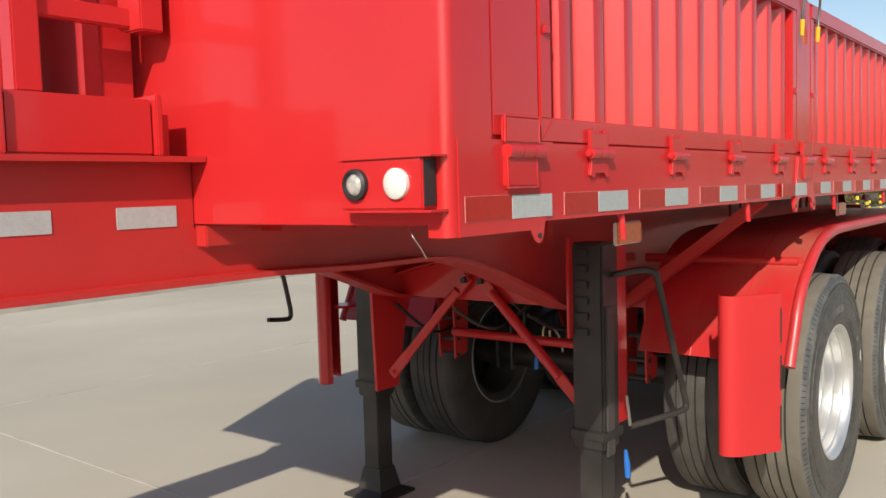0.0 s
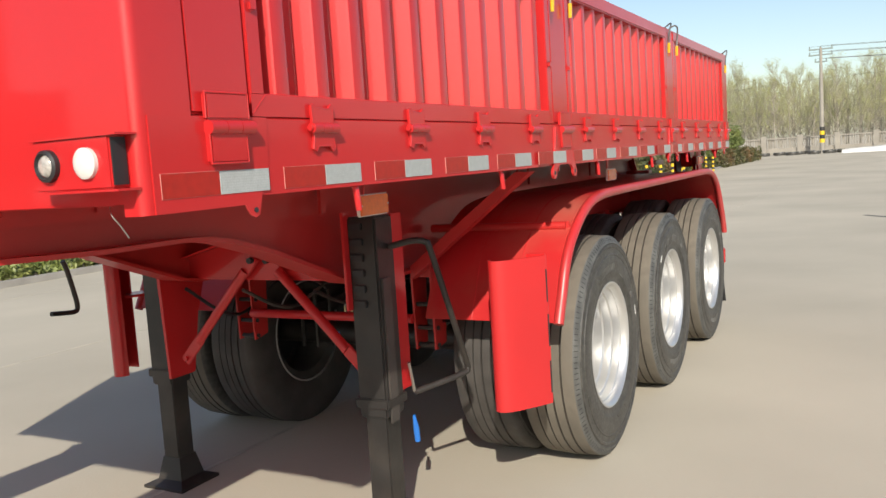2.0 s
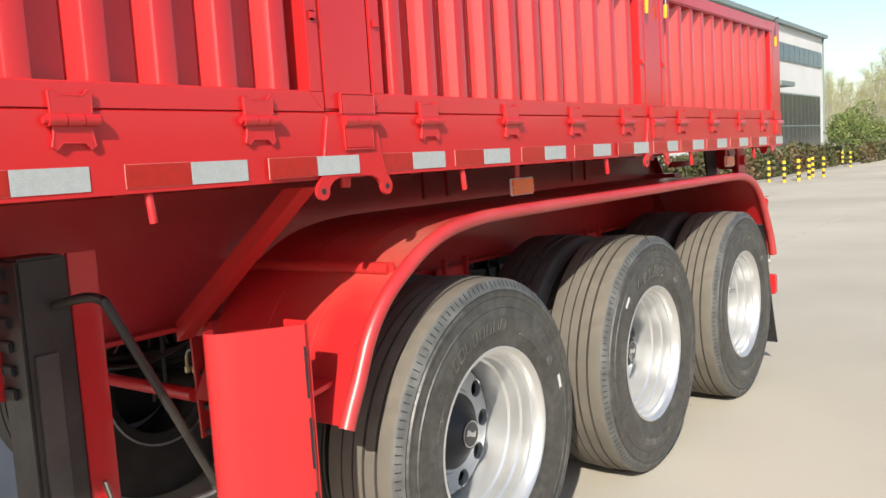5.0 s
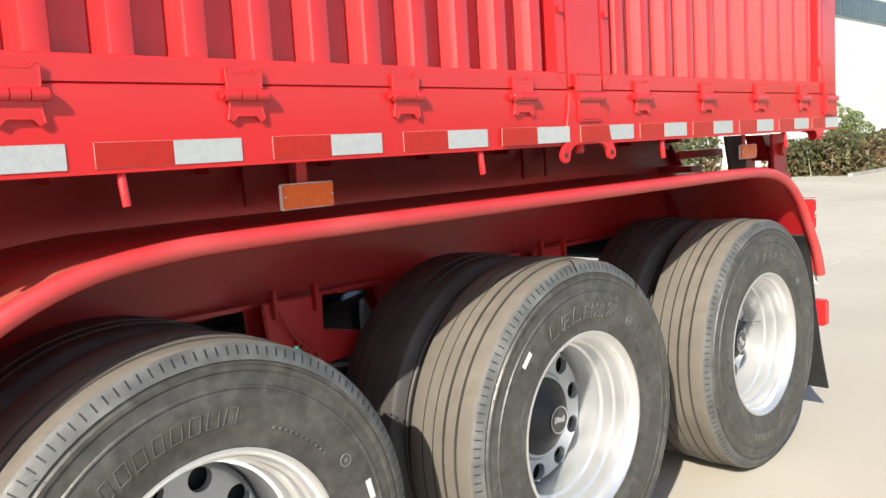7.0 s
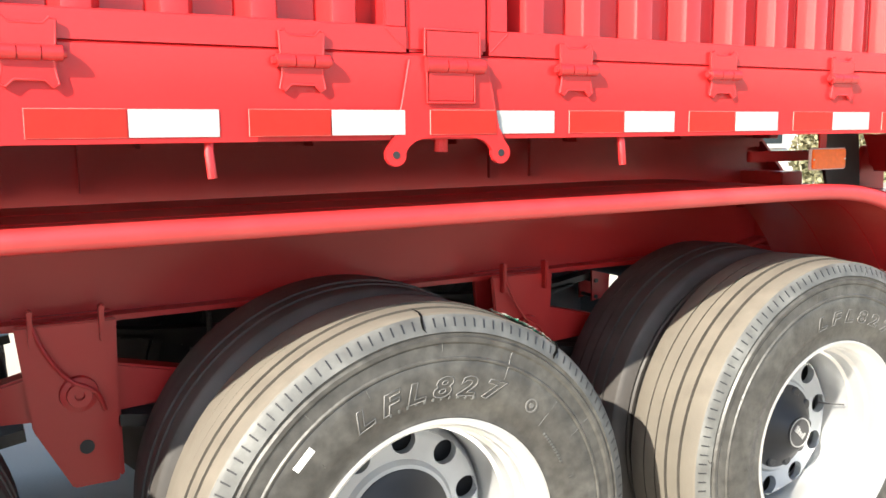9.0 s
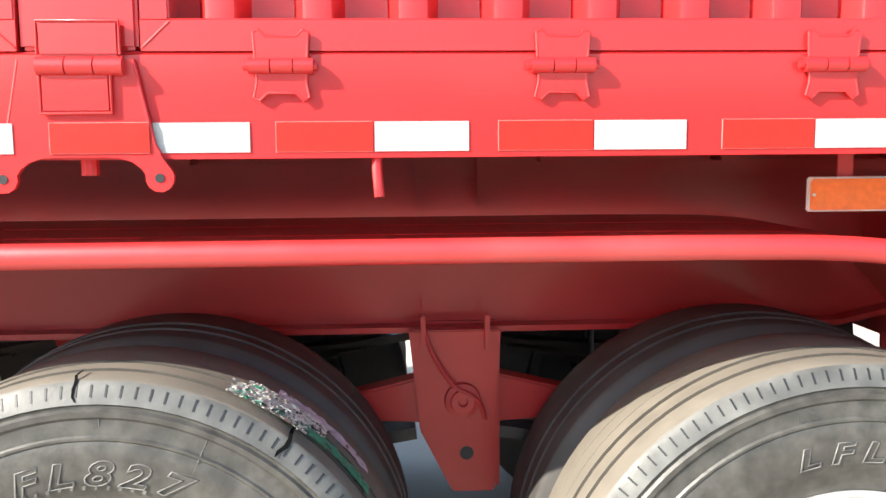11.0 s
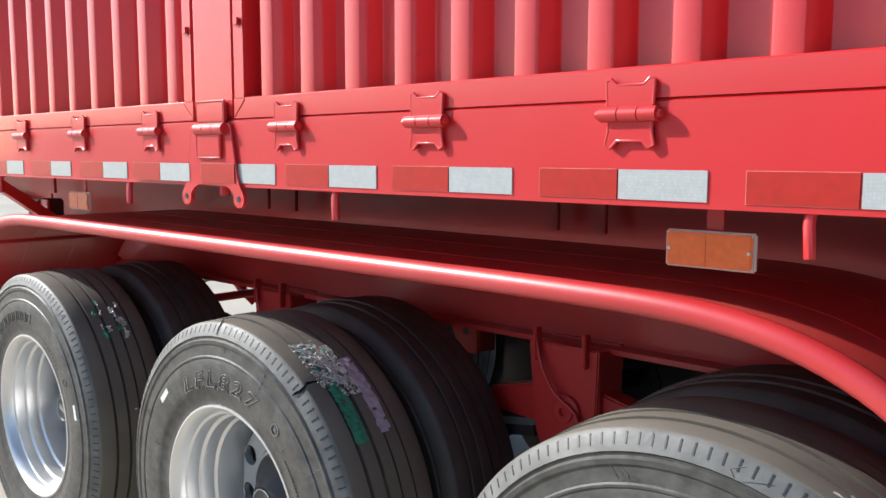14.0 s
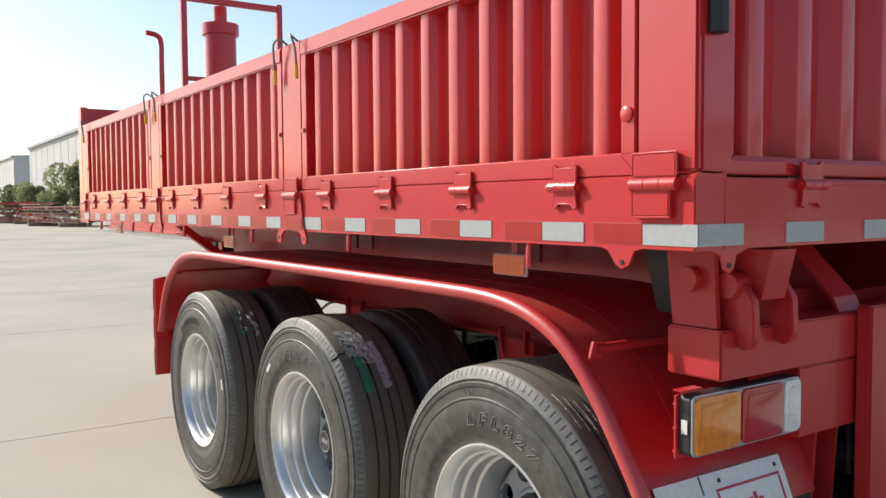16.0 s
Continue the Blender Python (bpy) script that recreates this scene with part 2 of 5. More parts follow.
def fold_path(x0, x1, ribs, y_out, y_in):
    """Outline of a folded sheet: flat crests and valleys joined by slopes with rounded bends."""
    p = (x1 - x0) / ribs
    path = [(x0, y_in)]
    d = y_out - y_in
    for i in range(ribs):
        a = x0 + i * p
        for u, v in ((0.2, 0), (0.235, 0.03), (0.26, 0.13), (0.335, 0.87), (0.36, 0.97), (0.395, 1), (0.605, 1), (0.64, 0.97), (0.665, 0.87), (0.74, 0.13), (0.765, 0.03), (0.8, 0)):
            path.append((a + u * p, y_in + d * v))
    path.append((x1, y_in))
    return path


def corrugation(x0, x1, ribs, z0, z1, y_out=0.012, y_in=0.066):
    """Folded sheet with upright ribs along x."""
    return sheet(B(), fold_path(x0, x1, ribs, y_out, y_in), 0.004, "z", z0, z1)


def gate(x0, x1, hinges):
    """A drop side: welded frame with a chamfered lower rail and a folded sheet."""
    stile = 0.045
    bm = prism(B(), [(0.0, 1.6013), (0.07, 1.6013), (0.07, 1.66), (0.003, 1.651), (0.0, 1.648)], "x", x0, x1)
    g = part("drop_side", bm, RED, trailer, "red drop side of folded steel sheet in a welded frame")
    part("top_rail", box(B(), x0, x1, -0.004, 0.07, TOP - 0.062, TOP, 0.006), RED, g)
    for a in (x0, x1 - stile):
        part("stile", box(B(), a, a + stile, 0.0, 0.07, 1.647, TOP - 0.06, 0.003), RED, g)
    part("corrugated_sheet", corrugation(x0 + stile, x1 - stile, 11, 1.636, TOP - 0.06), RED, g, smooth=True)
    # raised weld seams across the lower corners
    for a, b in ((x0 + 0.002, x0 + stile), (x1 - 0.002, x1 - stile)):
        part("corner_weld", tube(B(), [(a, 0.0005, 1.606), (b, 0.0005, 1.646)], 0.0022, 6), RED, g)
    for x in hinges:
        hinge(g, x)
    # small latch boss on both stiles
    if x1 > 5.5:
        part("round_pad", tube(B(), [(x1 - 0.024, 0.002, 1.738), (x1 - 0.024, -0.004, 1.738), (x1 - 0.024, -0.006, 1.738)], [0.0185, 0.0185, 0.015], 20), RED, g, smooth=True)
    for a in (x0 + 0.022, x1 - 0.022)[:1 if x1 > 5.5 else 2]:
        part("latch_boss", box(B(), a - 0.012, a + 0.012, -0.008, 0.0, 1.820, 1.843, 0.004), RED, g)
    return g


HINGE_MESH = {}


def weld_bead(bm, line, y, thick=0.0028):
    """A rounded bead of weld and thick paint along an edge."""
    return tube(bm, [(a, y, b) for a, b in line], thick, 12)


def hinge_meshes(big):
    """Upper leaf, lower leaf and knuckled barrel of a hinge, round x = 0."""
    bm = B()
    if big:
        box(bm, -0.064, 0.06, -0.013, 0.001, 1.592, 1.646, 0.004)
    else:
        prism(bm, [(-0.04, 1.584), (0.04, 1.584), (0.042, 1.629), (0.034, 1.632), (0.024, 1.622), (-0.024, 1.622), (-0.034, 1.632), (-0.042, 1.629)], "y", -0.0095, 0.001, 0.0018)
    weld_bead(bm, [(-0.064, 1.595), (-0.064, 1.646), (0.06, 1.646), (0.06, 1.595)] if big else
              [(-0.04, 1.59), (-0.042, 1.629), (-0.034, 1.632), (-0.024, 1.622), (0.024, 1.622), (0.034, 1.632), (0.042, 1.629), (0.04, 1.59)], -0.0105 if big else -0.0075)
    up = mesh_of(bm, "upper_leaf", True)
    bm = B()
    if big:
        box(bm, -0.062, 0.045, -0.0165, 0.001, 1.506, 1.569, 0.004)
    else:
        prism(bm, [(-0.04, 1.571), (-0.038, 1.551), (-0.043, 1.529), (-0.034, 1.524), (-0.022, 1.536), (0.022, 1.536), (0.034, 1.524), (0.043, 1.529), (0.038, 1.551), (0.04, 1.571)], "y", -0.0095, 0.001, 0.0018)
    weld_bead(bm, [(-0.062, 1.565), (-0.062, 1.506), (0.045, 1.506), (0.045, 1.565)] if big else
              [(-0.038, 1.565), (-0.038, 1.551), (-0.043, 1.529), (-0.034, 1.524), (-0.022, 1.536), (0.022, 1.536), (0.034, 1.524), (0.043, 1.529), (0.038, 1.551), (0.038, 1.565)], -0.014 if big else -0.0075)
    low = mesh_of(bm, "lower_leaf", True)
    bm = B()
    r, y = (0.0145, -0.0135) if big else (0.012, -0.0115)
    for a, b in ((-0.064, -0.021), (-0.019, 0.022), (0.024, 0.066)) if big else ((-0.05, -0.017), (-0.015, 0.018), (0.02, 0.05)):
        tube(bm, [(a, y, 1.577), (b, y, 1.577)], r, 14)
    tube(bm, [(-0.058, y, 1.577), (0.056, y, 1.577)], 0.007, 8)
    bar = mesh_of(bm, "barrel", True)
    for me in (up, low, bar):
        me.materials.append(RED)
    return up, low, bar


def hinge(parent, x, big=False, rear_y=None):
    """A hinge on the side at x, or on the rear door at rear_y."""
    if big not in HINGE_MESH:
        HINGE_MESH[big] = hinge_meshes(big)
    for nm, me in zip(("upper_leaf", "lower_leaf", "hinge_barrel"), HINGE_MESH[big]):
        ob = part(nm, me, None, parent, at=(x, 0, 0) if rear_y is None else (x, rear_y, 0))
        if rear_y is not None:
            ob.rotation_euler = (0, 0, math.pi / 2)


def ear_bracket(parent, x, name="ear_bracket"):
    """Flared plate with two drilled ears hanging below the sill."""
    half = [(0.088, 1.588), (0.098, 1.532), (0.114, 1.456), (0.128, 1.432)]
    half += [(0.12 + 0.0225 * math.cos(radians(q)), 1.405 + 0.0225 * math.sin(radians(q))) for q in (35, 10, -20, -50, -80, -110, -140, -170, 165)]
    half += [(0.092, 1.42), (0.079, 1.43), (0.06, 1.4365), (0.04, 1.438)]
    out = [(-a, b) for a, b in half[::-1]] + half
    br = part(name, prism(B(), [(x + a, b) for a, b in out], "y", -0.009, 0.0005), RED, parent)
    for s in (-0.12, 0.12):
        bm = tube(B(), [(x + s, -0.0105, 1.405), (x + s, -0.004, 1.405)], 0.0075, 12)
        part("drilled_hole", bm, HUB, br)
    for s in (-1, 1):
        part("weld_seam", weld_bead(B(), [(x + s * 0.087, 1.586), (x + s * 0.098, 1.532), (x + s * 0.114, 1.456), (x + s * 0.122, 1.443)], -0.0065, 0.0032), RED, br, smooth=True)
    # round stub between the ears
    part("stub", tube(B(), [(x, 0.03, 1.409), (x, 0.03, 1.437)], 0.014, 10), RED, br)


def body():
    # near sill: closed box with a thin lower lip
    sill = part("side_sill", prism(B(), [(0, SILL0), (0.09, SILL0), (0.09, SILL0 + 0.01), (0.1, SILL1), (0.02, SILL1), (0.019, SILL1 + 0.0018), (0.006, SILL1 + 0.0018), (0.0045, SILL1), (0, SILL1 - 0.0035)], "x", -0.0585, REAR - 0.001), RED, trailer,
                "long red side sill with red and white tape")
    part("side_sill", box(B(), -0.2, REAR, WIDE - 0.09, WIDE, SILL0, SILL1, 0.004), RED, trailer)
    # reflective strips
    for i, x in enumerate(WHITES):
        y = -0.0095 if i in (5, 10) else (-0.0035 if i in (0, 16) else -0.001)
        part("white_tape", box(B(), x, x + 0.15, y - 0.0012, y + 0.001, 1.444, 1.491), WHITE_TAPE, sill, "white reflective tape")
        yr = -0.0115 if i in (5, 11) else y - 0.001
        tape = part("red_tape", box(B(), x - 0.155, x - 0.003, yr, y + 0.001, 1.444, 1.491), RED_TAPE, sill, "dull red reflective tape")
        part("tape_edge", box(B(), x - 0.1558, x - 0.003, yr + 0.0003, y + 0.0011, 1.4435, 1.4917), TAPE_EDGE, tape, "pale cut edge of the tape")
    # front corner gusset, seam, ear
    part("corner_gusset", prism(B(), [(-0.172, 1.4175), (0.07, 1.4175), (0.085, 1.395), (0.1, 1.389), (0.113, 1.395), (0.125, 1.437), (0.152, 1.456), (0.16, 1.599), (-0.172, 1.599)], "y", -0.003, 0.0), RED, sill)
    arc = [(5.715 - 0.036 * math.sin(radians(18 * k)), 1.553 + 0.036 * math.cos(radians(18 * k))) for k in range(6)]
    part("rear_corner_plate", prism(B(), [(5.676, 1.4345), (REAR - 0.002, 1.4345), (REAR - 0.002, 1.589)] + arc, "y", -0.0032, 0.0005, 0.0012), RED, sill)
    part("drilled_hole", tube(B(), [(0.1, -0.006, 1.405), (0.1, -0.002, 1.405)], 0.0055, 12), HUB, sill)
    for x in (2.0095, 3.9795):
        ear_bracket(sill, x)
    part("rear_ear", prism(B(), [(5.721, 1.437), (5.751, 1.428), (5.776, 1.395), (5.795, 1.387), (5.814, 1.395), (5.831, 1.428), (5.861, 1.437)], "y", -0.004, 0.002), RED, sill)
    part("drilled_hole", tube(B(), [(5.795, -0.007, 1.402), (5.795, -0.003, 1.402)], 0.006, 12), HUB, sill)
    for x in (0.507, 1.416, 2.513, 3.508, 4.44, 5.45):
        part("hanging_pin", tube(B(), [(x, 0.03, 1.442), (x - 0.001, 0.015, 1.432), (x - 0.002, 0.012, 1.418), (x + 0.002, 0.01, 1.371)], 0.0085, 10), RED, sill, smooth=True)
    # posts with their hinges
    for k, ((a, b), hx) in enumerate(zip(POSTS, POST_HINGE)):
        p = part("side_post", box(B(), a, b, 0.001, 0.12, SILL1 + 0.004, TOP + 0.005, 0.006), RED, trailer)
        hinge(p, hx, True)
    turn = [(FRONT + 0.022 - 0.022 * math.sin(radians(15 * k)), 0.022 - 0.022 * math.cos(radians(15 * k))) for k in range(7)]
    part("front_corner_post", prism(B(), turn + [(FRONT, 0.052), (-0.06, 0.052), (-0.06, 0.0)], "z", 1.417, TOP + 0.15), RED, trailer, smooth=True)
    for (x0, x1), hs in zip(GATES, GATE_HINGE):
        gate(x0, x1, hs)
    # far side, front and rear walls, floor
    far = part("far_side", box(B(), -0.2, REAR, WIDE - 0.03, WIDE, SILL1, TOP, 0.004), RED, trailer)
    for i in range(40):
        x = -0.1 + i * 0.15
        part("rib", box(B(), x, x + 0.06, WIDE - 0.055, WIDE - 0.03, SILL1, TOP - 0.02), RED, far)
    front = part("front_wall", box(B(), FRONT + 0.003, FRONT + 0.06, 0.0525, WIDE - 0.1, 1.440, TOP + 0.15), RED, trailer, "smooth red front wall of the tipper body")
    part("far_corner_post", box(B(), FRONT, -0.1, WIDE - 0.098, WIDE, SILL0, TOP + 0.15, 0.01), RED, trailer)
    part("body_floor", box(B(), -0.18, REAR - 0.08, 0.095, WIDE - 0.095, 1.437, 1.465), CHASSIS_RED, trailer)
    # rear: sill, frame and drop door in shade
    rs = part("rear_sill", box(B(), REAR - 0.08, REAR, 0.0925, WIDE - 0.0925, 1.436, 1.591, 0.003), RED, trailer, "red rear sill with white tape")
    for y in (0.006, 0.313, 0.642, 1.0, 1.36, 1.71, 2.06, 2.34):
        part("white_tape", box(B(), REAR - 0.001, REAR + 0.003, y, y + 0.15, 1.444, 1.491), WHITE_TAPE, rs, "white reflective tape")
    for y in (0.11, WIDE - 0.11):
        part("rear_ear", prism(B(), [(y - 0.07, 1.437), (y - 0.025, 1.423), (y - 0.016, 1.392), (y, 1.383), (y + 0.016, 1.392), (y + 0.025, 1.423), (y + 0.07, 1.437)], "x", REAR - 0.006, REAR), RED, rs)
        part("drilled_hole", tube(B(), [(REAR - 0.002, y, 1.401), (REAR + 0.002, y, 1.401)], 0.006, 12), HUB, rs)
    # hidden strip added so the sunlit floor cannot glow through the door gap
    part("light_gap_backing", box(B(), REAR - 0.092, REAR - 0.082, 0.1, WIDE - 0.1, 1.5, 1.66), RED, rs)
    door = part("rear_door", prism(B(), [(REAR - 0.07, 1.5975), (REAR - 0.014, 1.5975), (REAR - 0.012, 1.601), (REAR - 0.012, 1.628), (REAR - 0.02, 1.64), (REAR - 0.07, 1.64)][::-1], "y", 0.093, WIDE - 0.093), RED, trailer,
                "red rear door of folded sheet in a frame, in shade")
    for a, w in ((0.093, 1), (WIDE - 0.14, -1)):
        part("stile", box(B(), REAR - 0.07, REAR - 0.012, a, a + 0.047, 1.638, TOP - 0.06, 0.003), RED, door)
        e = a if w > 0 else a + 0.047
        part("corner_weld", tube(B(), [(REAR - 0.0115, e + w * 0.003, 1.6), (REAR - 0.0115, e + w * 0.042, 1.638)], 0.0022, 6), RED, door)
        part("latch_boss", box(B(), REAR - 0.0125, REAR - 0.003, e + w * 0.016, e + w * 0.024, 1.715, 1.75, 0.003), RED, door)
    part("top_rail", box(B(), REAR - 0.07, REAR - 0.01, 0.093, WIDE - 0.093, TOP - 0.062, TOP, 0.004), RED, door)
    path = [(b, a) for a, b in fold_path(0.14, WIDE - 0.14, 12, REAR - 0.026, REAR - 0.08)]
    part("corrugated_sheet", sheet(B(), path, 0.004, "z", 1.636, TOP - 0.06), RED, door, smooth=True)
    part("hinge_pipe", tube(B(), [(REAR - 0.006, 0.46, 1.582), (REAR - 0.006, WIDE - 0.46, 1.582)], 0.009, 10), RED, rs, smooth=True)
    for y in (0.0, WIDE - 0.068):
        part("post_cap_plate", box(B(), REAR - 0.001, REAR + 0.004, y + 0.016, y + 0.07, 1.604, 1.886, 0.0015), RED, rs)
    for y in (0.405, 0.95, 1.55, 2.095):
        hinge(door, REAR, False, y)
    return front


front_wall = body()


# ---------------------------------------------------------------- wheels
def wheel_meshes():
    w = 0.3
    R = TYRE_R
    # profile from the outer bead over the tread to the inner bead; 0 rubber, 1 dusty rib, 2 groove
    prof, mats = [], []

    def add(r, y, m=0):
        prof.append((r, y))
        mats.append(m)
    for r, y in ((0.292, 0.03), (0.305, 0.014), (0.31, 0.011), (0.32, 0.0125), (0.33, 0.009), (0.345, 0.006), (0.349, 0.0035), (0.365, 0.002), (0.4, 0.0), (0.425, 0.0005), (0.434, 0.003), (0.437, 0.0005), (0.441, 0.0005),
                 (0.444, 0.0045), (0.47, 0.007), (0.475, 0.0035), (0.484, 0.0035), (0.488, 0.0095), (0.4925, 0.0095), (0.496, 0.0065), (0.508, 0.012), (0.52, 0.0185), (0.531, 0.026)):
        add(r, y)
    for k in range(len(prof) - 4, len(prof) - 1):
        mats[k] = 3
    mats[-1] = 1
    ribs = ((0.031, 0.079), (0.087, 0.125), (0.133, 0.167), (0.175, 0.213), (0.221, 0.269))
    for k, (a, b) in enumerate(ribs):
        crown = R - 0.0028 * abs(k - 2)
        add(crown, a, 1)
        add(crown, b, 2)
        if k < 4:
            add(R - 0.016, b + 0.002, 2)
            add(R - 0.016, ribs[k + 1][0] - 0.002, 2)
    mats[-1] = 0
    for r, y in ((0.531, 0.273), (0.505, 0.288), (0.45, 0.3), (0.4, 0.3), (0.34, 0.295), (0.3, 0.285), (0.292, 0.27)):
        add(r, y)
    bm = lathe(B(), prof, 96, False, mats=mats)
    tyre = mesh_of(bm, "tyre", True)
    for m in (RUBBER, DUST, GROOVE, SHOULDER):
        tyre.materials.append(m)
    bm = B()
    for k in range(132):
        a = k * math.tau / 132
        pts = []
        for r, y in ((0.507, 0.0105), (0.5245, 0.0202), (0.528, 0.033), (0.507, 0.026)):
            pts.append((r, y))
        vs = []
        for da in (-0.0034, 0.0034):
            ca, sa = math.cos(a + da), math.sin(a + da)
            vs.append([bm.verts.new((r * ca, y, r * sa)) for r, y in pts])
        bm.faces.new(vs[0])
        bm.faces.new(vs[1][::-1])
        for i in range(4):
            j = (i + 1) % 4
            bm.faces.new((vs[0][i], vs[1][i], vs[1][j], vs[0][j]))
    sipes = mesh_of(bm, "shoulder_lugs")
    sipes.materials.append(HUB)
    # rim: outer lip, deep well, then the disc far inside
    bm = lathe(B(), [(0.29, 0.05), (0.302, 0.034), (0.308, 0.02), (0.307, 0.011), (0.301, 0.01), (0.291, 0.017), (0.284, 0.034), (0.281, 0.048), (0.274, 0.052), (0.271, 0.07), (0.27, 0.086),
                     (0.261, 0.092), (0.258, 0.11), (0.257, 0.13), (0.249, 0.137), (0.246, 0.16), (0.242, 0.2), (0.245, 0.26), (0.27, 0.275), (0.29, 0.28)], 72)
    rim = mesh_of(bm, "rim", True)
    rim.materials.append(RIM)
    # disc with ten round holes
    bm = B()
    steps = 120
    holes, hr, ring_r = 10, 0.031, 0.194
    rings = [(0.243, 0.205), (0.232, 0.178), (0.222, 0.168)]
    lathe(bm, rings, steps)
    # flat web built as wedge cells round each hole
    for k in range(holes):
        mid = (k + 0.5) * math.tau / holes
        ring = []
        n = 24
        outer = []
        for i in range(n):
            t = i * math.tau / n
            ring.append(bm.verts.new(((ring_r + hr * math.cos(t)) * math.cos(mid) - hr * math.sin(t) * math.sin(mid), 0.162,
                                      (ring_r + hr * math.cos(t)) * math.sin(mid) + hr * math.sin(t) * math.cos(mid))))
            # matching point on the wedge's border
            half = math.tau / holes / 2
            ct, st = math.cos(t), math.sin(t)
            q = max(abs(ct) / 1.0, abs(st) / 1.0)
            u, v = ct / q, st / q
            rr = 0.193 + (0.029 if u > 0 else 0.043) * u
            ang = mid + half * v
            outer.append(bm.verts.new((rr * math.cos(ang), 0.166 if u > 0.9 else 0.162, rr * math.sin(ang))))
        for i in range(n):
            j = (i + 1) % n
            bm.faces.new((ring[i], ring[j], outer[j], outer[i]))
        deep = [bm.verts.new((v.co.x, 0.185, v.co.z)) for v in ring]
        for i in range(n):
            j = (i + 1) % n
            bm.faces.new((ring[i], deep[i], deep[j], ring[j]))
    lathe(bm, [(0.15, 0.162), (0.14, 0.15), (0.1, 0.146), (0.085, 0.146)], steps)
    disc = mesh_of(bm, "disc", True)
    disc.materials.append(DISC)
    # dark drum behind the holes
    bm = lathe(B(), [(0.0, 0.215), (0.24, 0.215), (0.24, 0.3), (0.0, 0.3)], 48)
    drum = mesh_of(bm, "brake_drum", True)
    drum.materials.append(HUB)
    # hub with a flat cap and ten nuts
    bm = lathe(B(), [(0.134, 0.162), (0.13, 0.146), (0.108, 0.136), (0.08, 0.108), (0.06, 0.088), (0.052, 0.0815), (0.0, 0.0815)], 48)
    hub = mesh_of(bm, "hub", True)
    hub.materials.append(HUB)
    bm = lathe(B(), [(0.046, 0.083), (0.046, 0.078), (0.043, 0.0775), (0.042, 0.0795), (0.0, 0.0795)], 40)
    cap = mesh_of(bm, "hub_cap")
    cap.materials.append(material("hub_cap_grey", (0.06, 0.06, 0.062), 0.4, metal=0.3))
    bm = lathe(B(), [(0.046, 0.079), (0.0455, 0.0765), (0.0425, 0.0765), (0.042, 0.079)], 40)
    for x0, x1, z0, z1 in ((-0.026, -0.022, -0.01, 0.012), (-0.019, -0.015, -0.01, 0.012), (-0.011, -0.004, -0.008, 0.01), (0.0, 0.007, -0.008, 0.006), (0.011, 0.015, -0.008, 0.006), (0.019, 0.026, -0.008, 0.012)):
        box(bm, x0, x1, 0.0775, 0.08, z0, z1)
    print_mesh = mesh_of(bm, "cap_print")
    print_mesh.materials.append(material("cap_print_grey", (0.4, 0.4, 0.39), 0.45, metal=0.3))
    bm = B()
    tube(bm, [(0, 0.15, 0), (0, 0.133, 0), (0, 0.129, 0)], [0.018, 0.018, 0.012], 12)
    nut = mesh_of(bm, "wheel_nut")
    nut.materials.append(HUB)
    for me in (disc, drum, hub, cap, nut, print_mesh):
        me.transform(Matrix.Translation((0, 0.045, 0)))
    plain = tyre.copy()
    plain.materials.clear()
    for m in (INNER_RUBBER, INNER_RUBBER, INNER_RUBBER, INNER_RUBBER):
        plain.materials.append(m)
    return tyre, sipes, rim, disc, drum, hub, cap, nut, plain, print_mesh


def flat_foot(me, spin):
    """The tyre turned by spin, with its foot pressed flat on the ground."""
    t = me.copy()
    t.transform(Matrix.Rotation(spin, 4, "Y"))
    for v in t.vertices:
        low = GROUND - AXLE_Z
        if v.co.z < low + 0.02:
            d = low + 0.02 - v.co.z
            v.co.z = max(low + 0.001, v.co.z)
            if v.co.y < 0.03:
                v.co.y -= 0.25 * d
    return t


def add_wheel(x, y, spin=0.0, mirror=False, dual=False):
    """One wheel; spin turns it on its axle; mirror is for the far side."""
    tyre, sipes, rim, disc, drum, hub, cap, nut, plain, cap_print = WHEEL
    w = empty("wheel", "black truck tyre with dusty tread on a silver steel rim", parent=trailer)
    w.location = (x, y, AXLE_Z)
    w.rotation_euler = (0, 0, math.pi if mirror else 0)
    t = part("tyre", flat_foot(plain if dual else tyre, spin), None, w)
    if not dual:
        tagged(part("shoulder_tread", flat_foot(sipes, spin), None, t), kind="stuff")
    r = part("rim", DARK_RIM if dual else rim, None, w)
    r.rotation_euler = (0, spin, 0)
    if dual and mirror and x < 3:
        # silver ring added for the light that catches the darkened rim's edge
        part("rim_edge", lathe(B(), [(0.291, 0.276), (0.3, 0.281), (0.3, 0.286), (0.291, 0.288)], 64), RIM, r, "edge of the darkened rim, kept silver for the light on it", smooth=True)
    if not dual:
        part("disc", disc, None, r)
        part("brake_drum", drum, None, r)
        part("hub", hub, None, w)
        hc = part("hub_cap", cap, None, w)
        hc.rotation_euler = (0, spin, 0)
        part("cap_print", cap_print, None, hc)
        if x < 5 or mirror:
            return w
        va = 0.3 * math.pi
        part("valve_stem", tube(B(), [(q * math.cos(va), b, q * math.sin(va)) for q, b in ((0.2, 0.21), (0.208, 0.185), (0.23, 0.14))], 0.0024, 8), HUB, r)
        for k in range(10):
            a = k * math.tau / 10
            part("wheel_nut", nut, None, r, at=(0.112 * math.cos(a), 0.004, 0.112 * math.sin(a)))
    return w


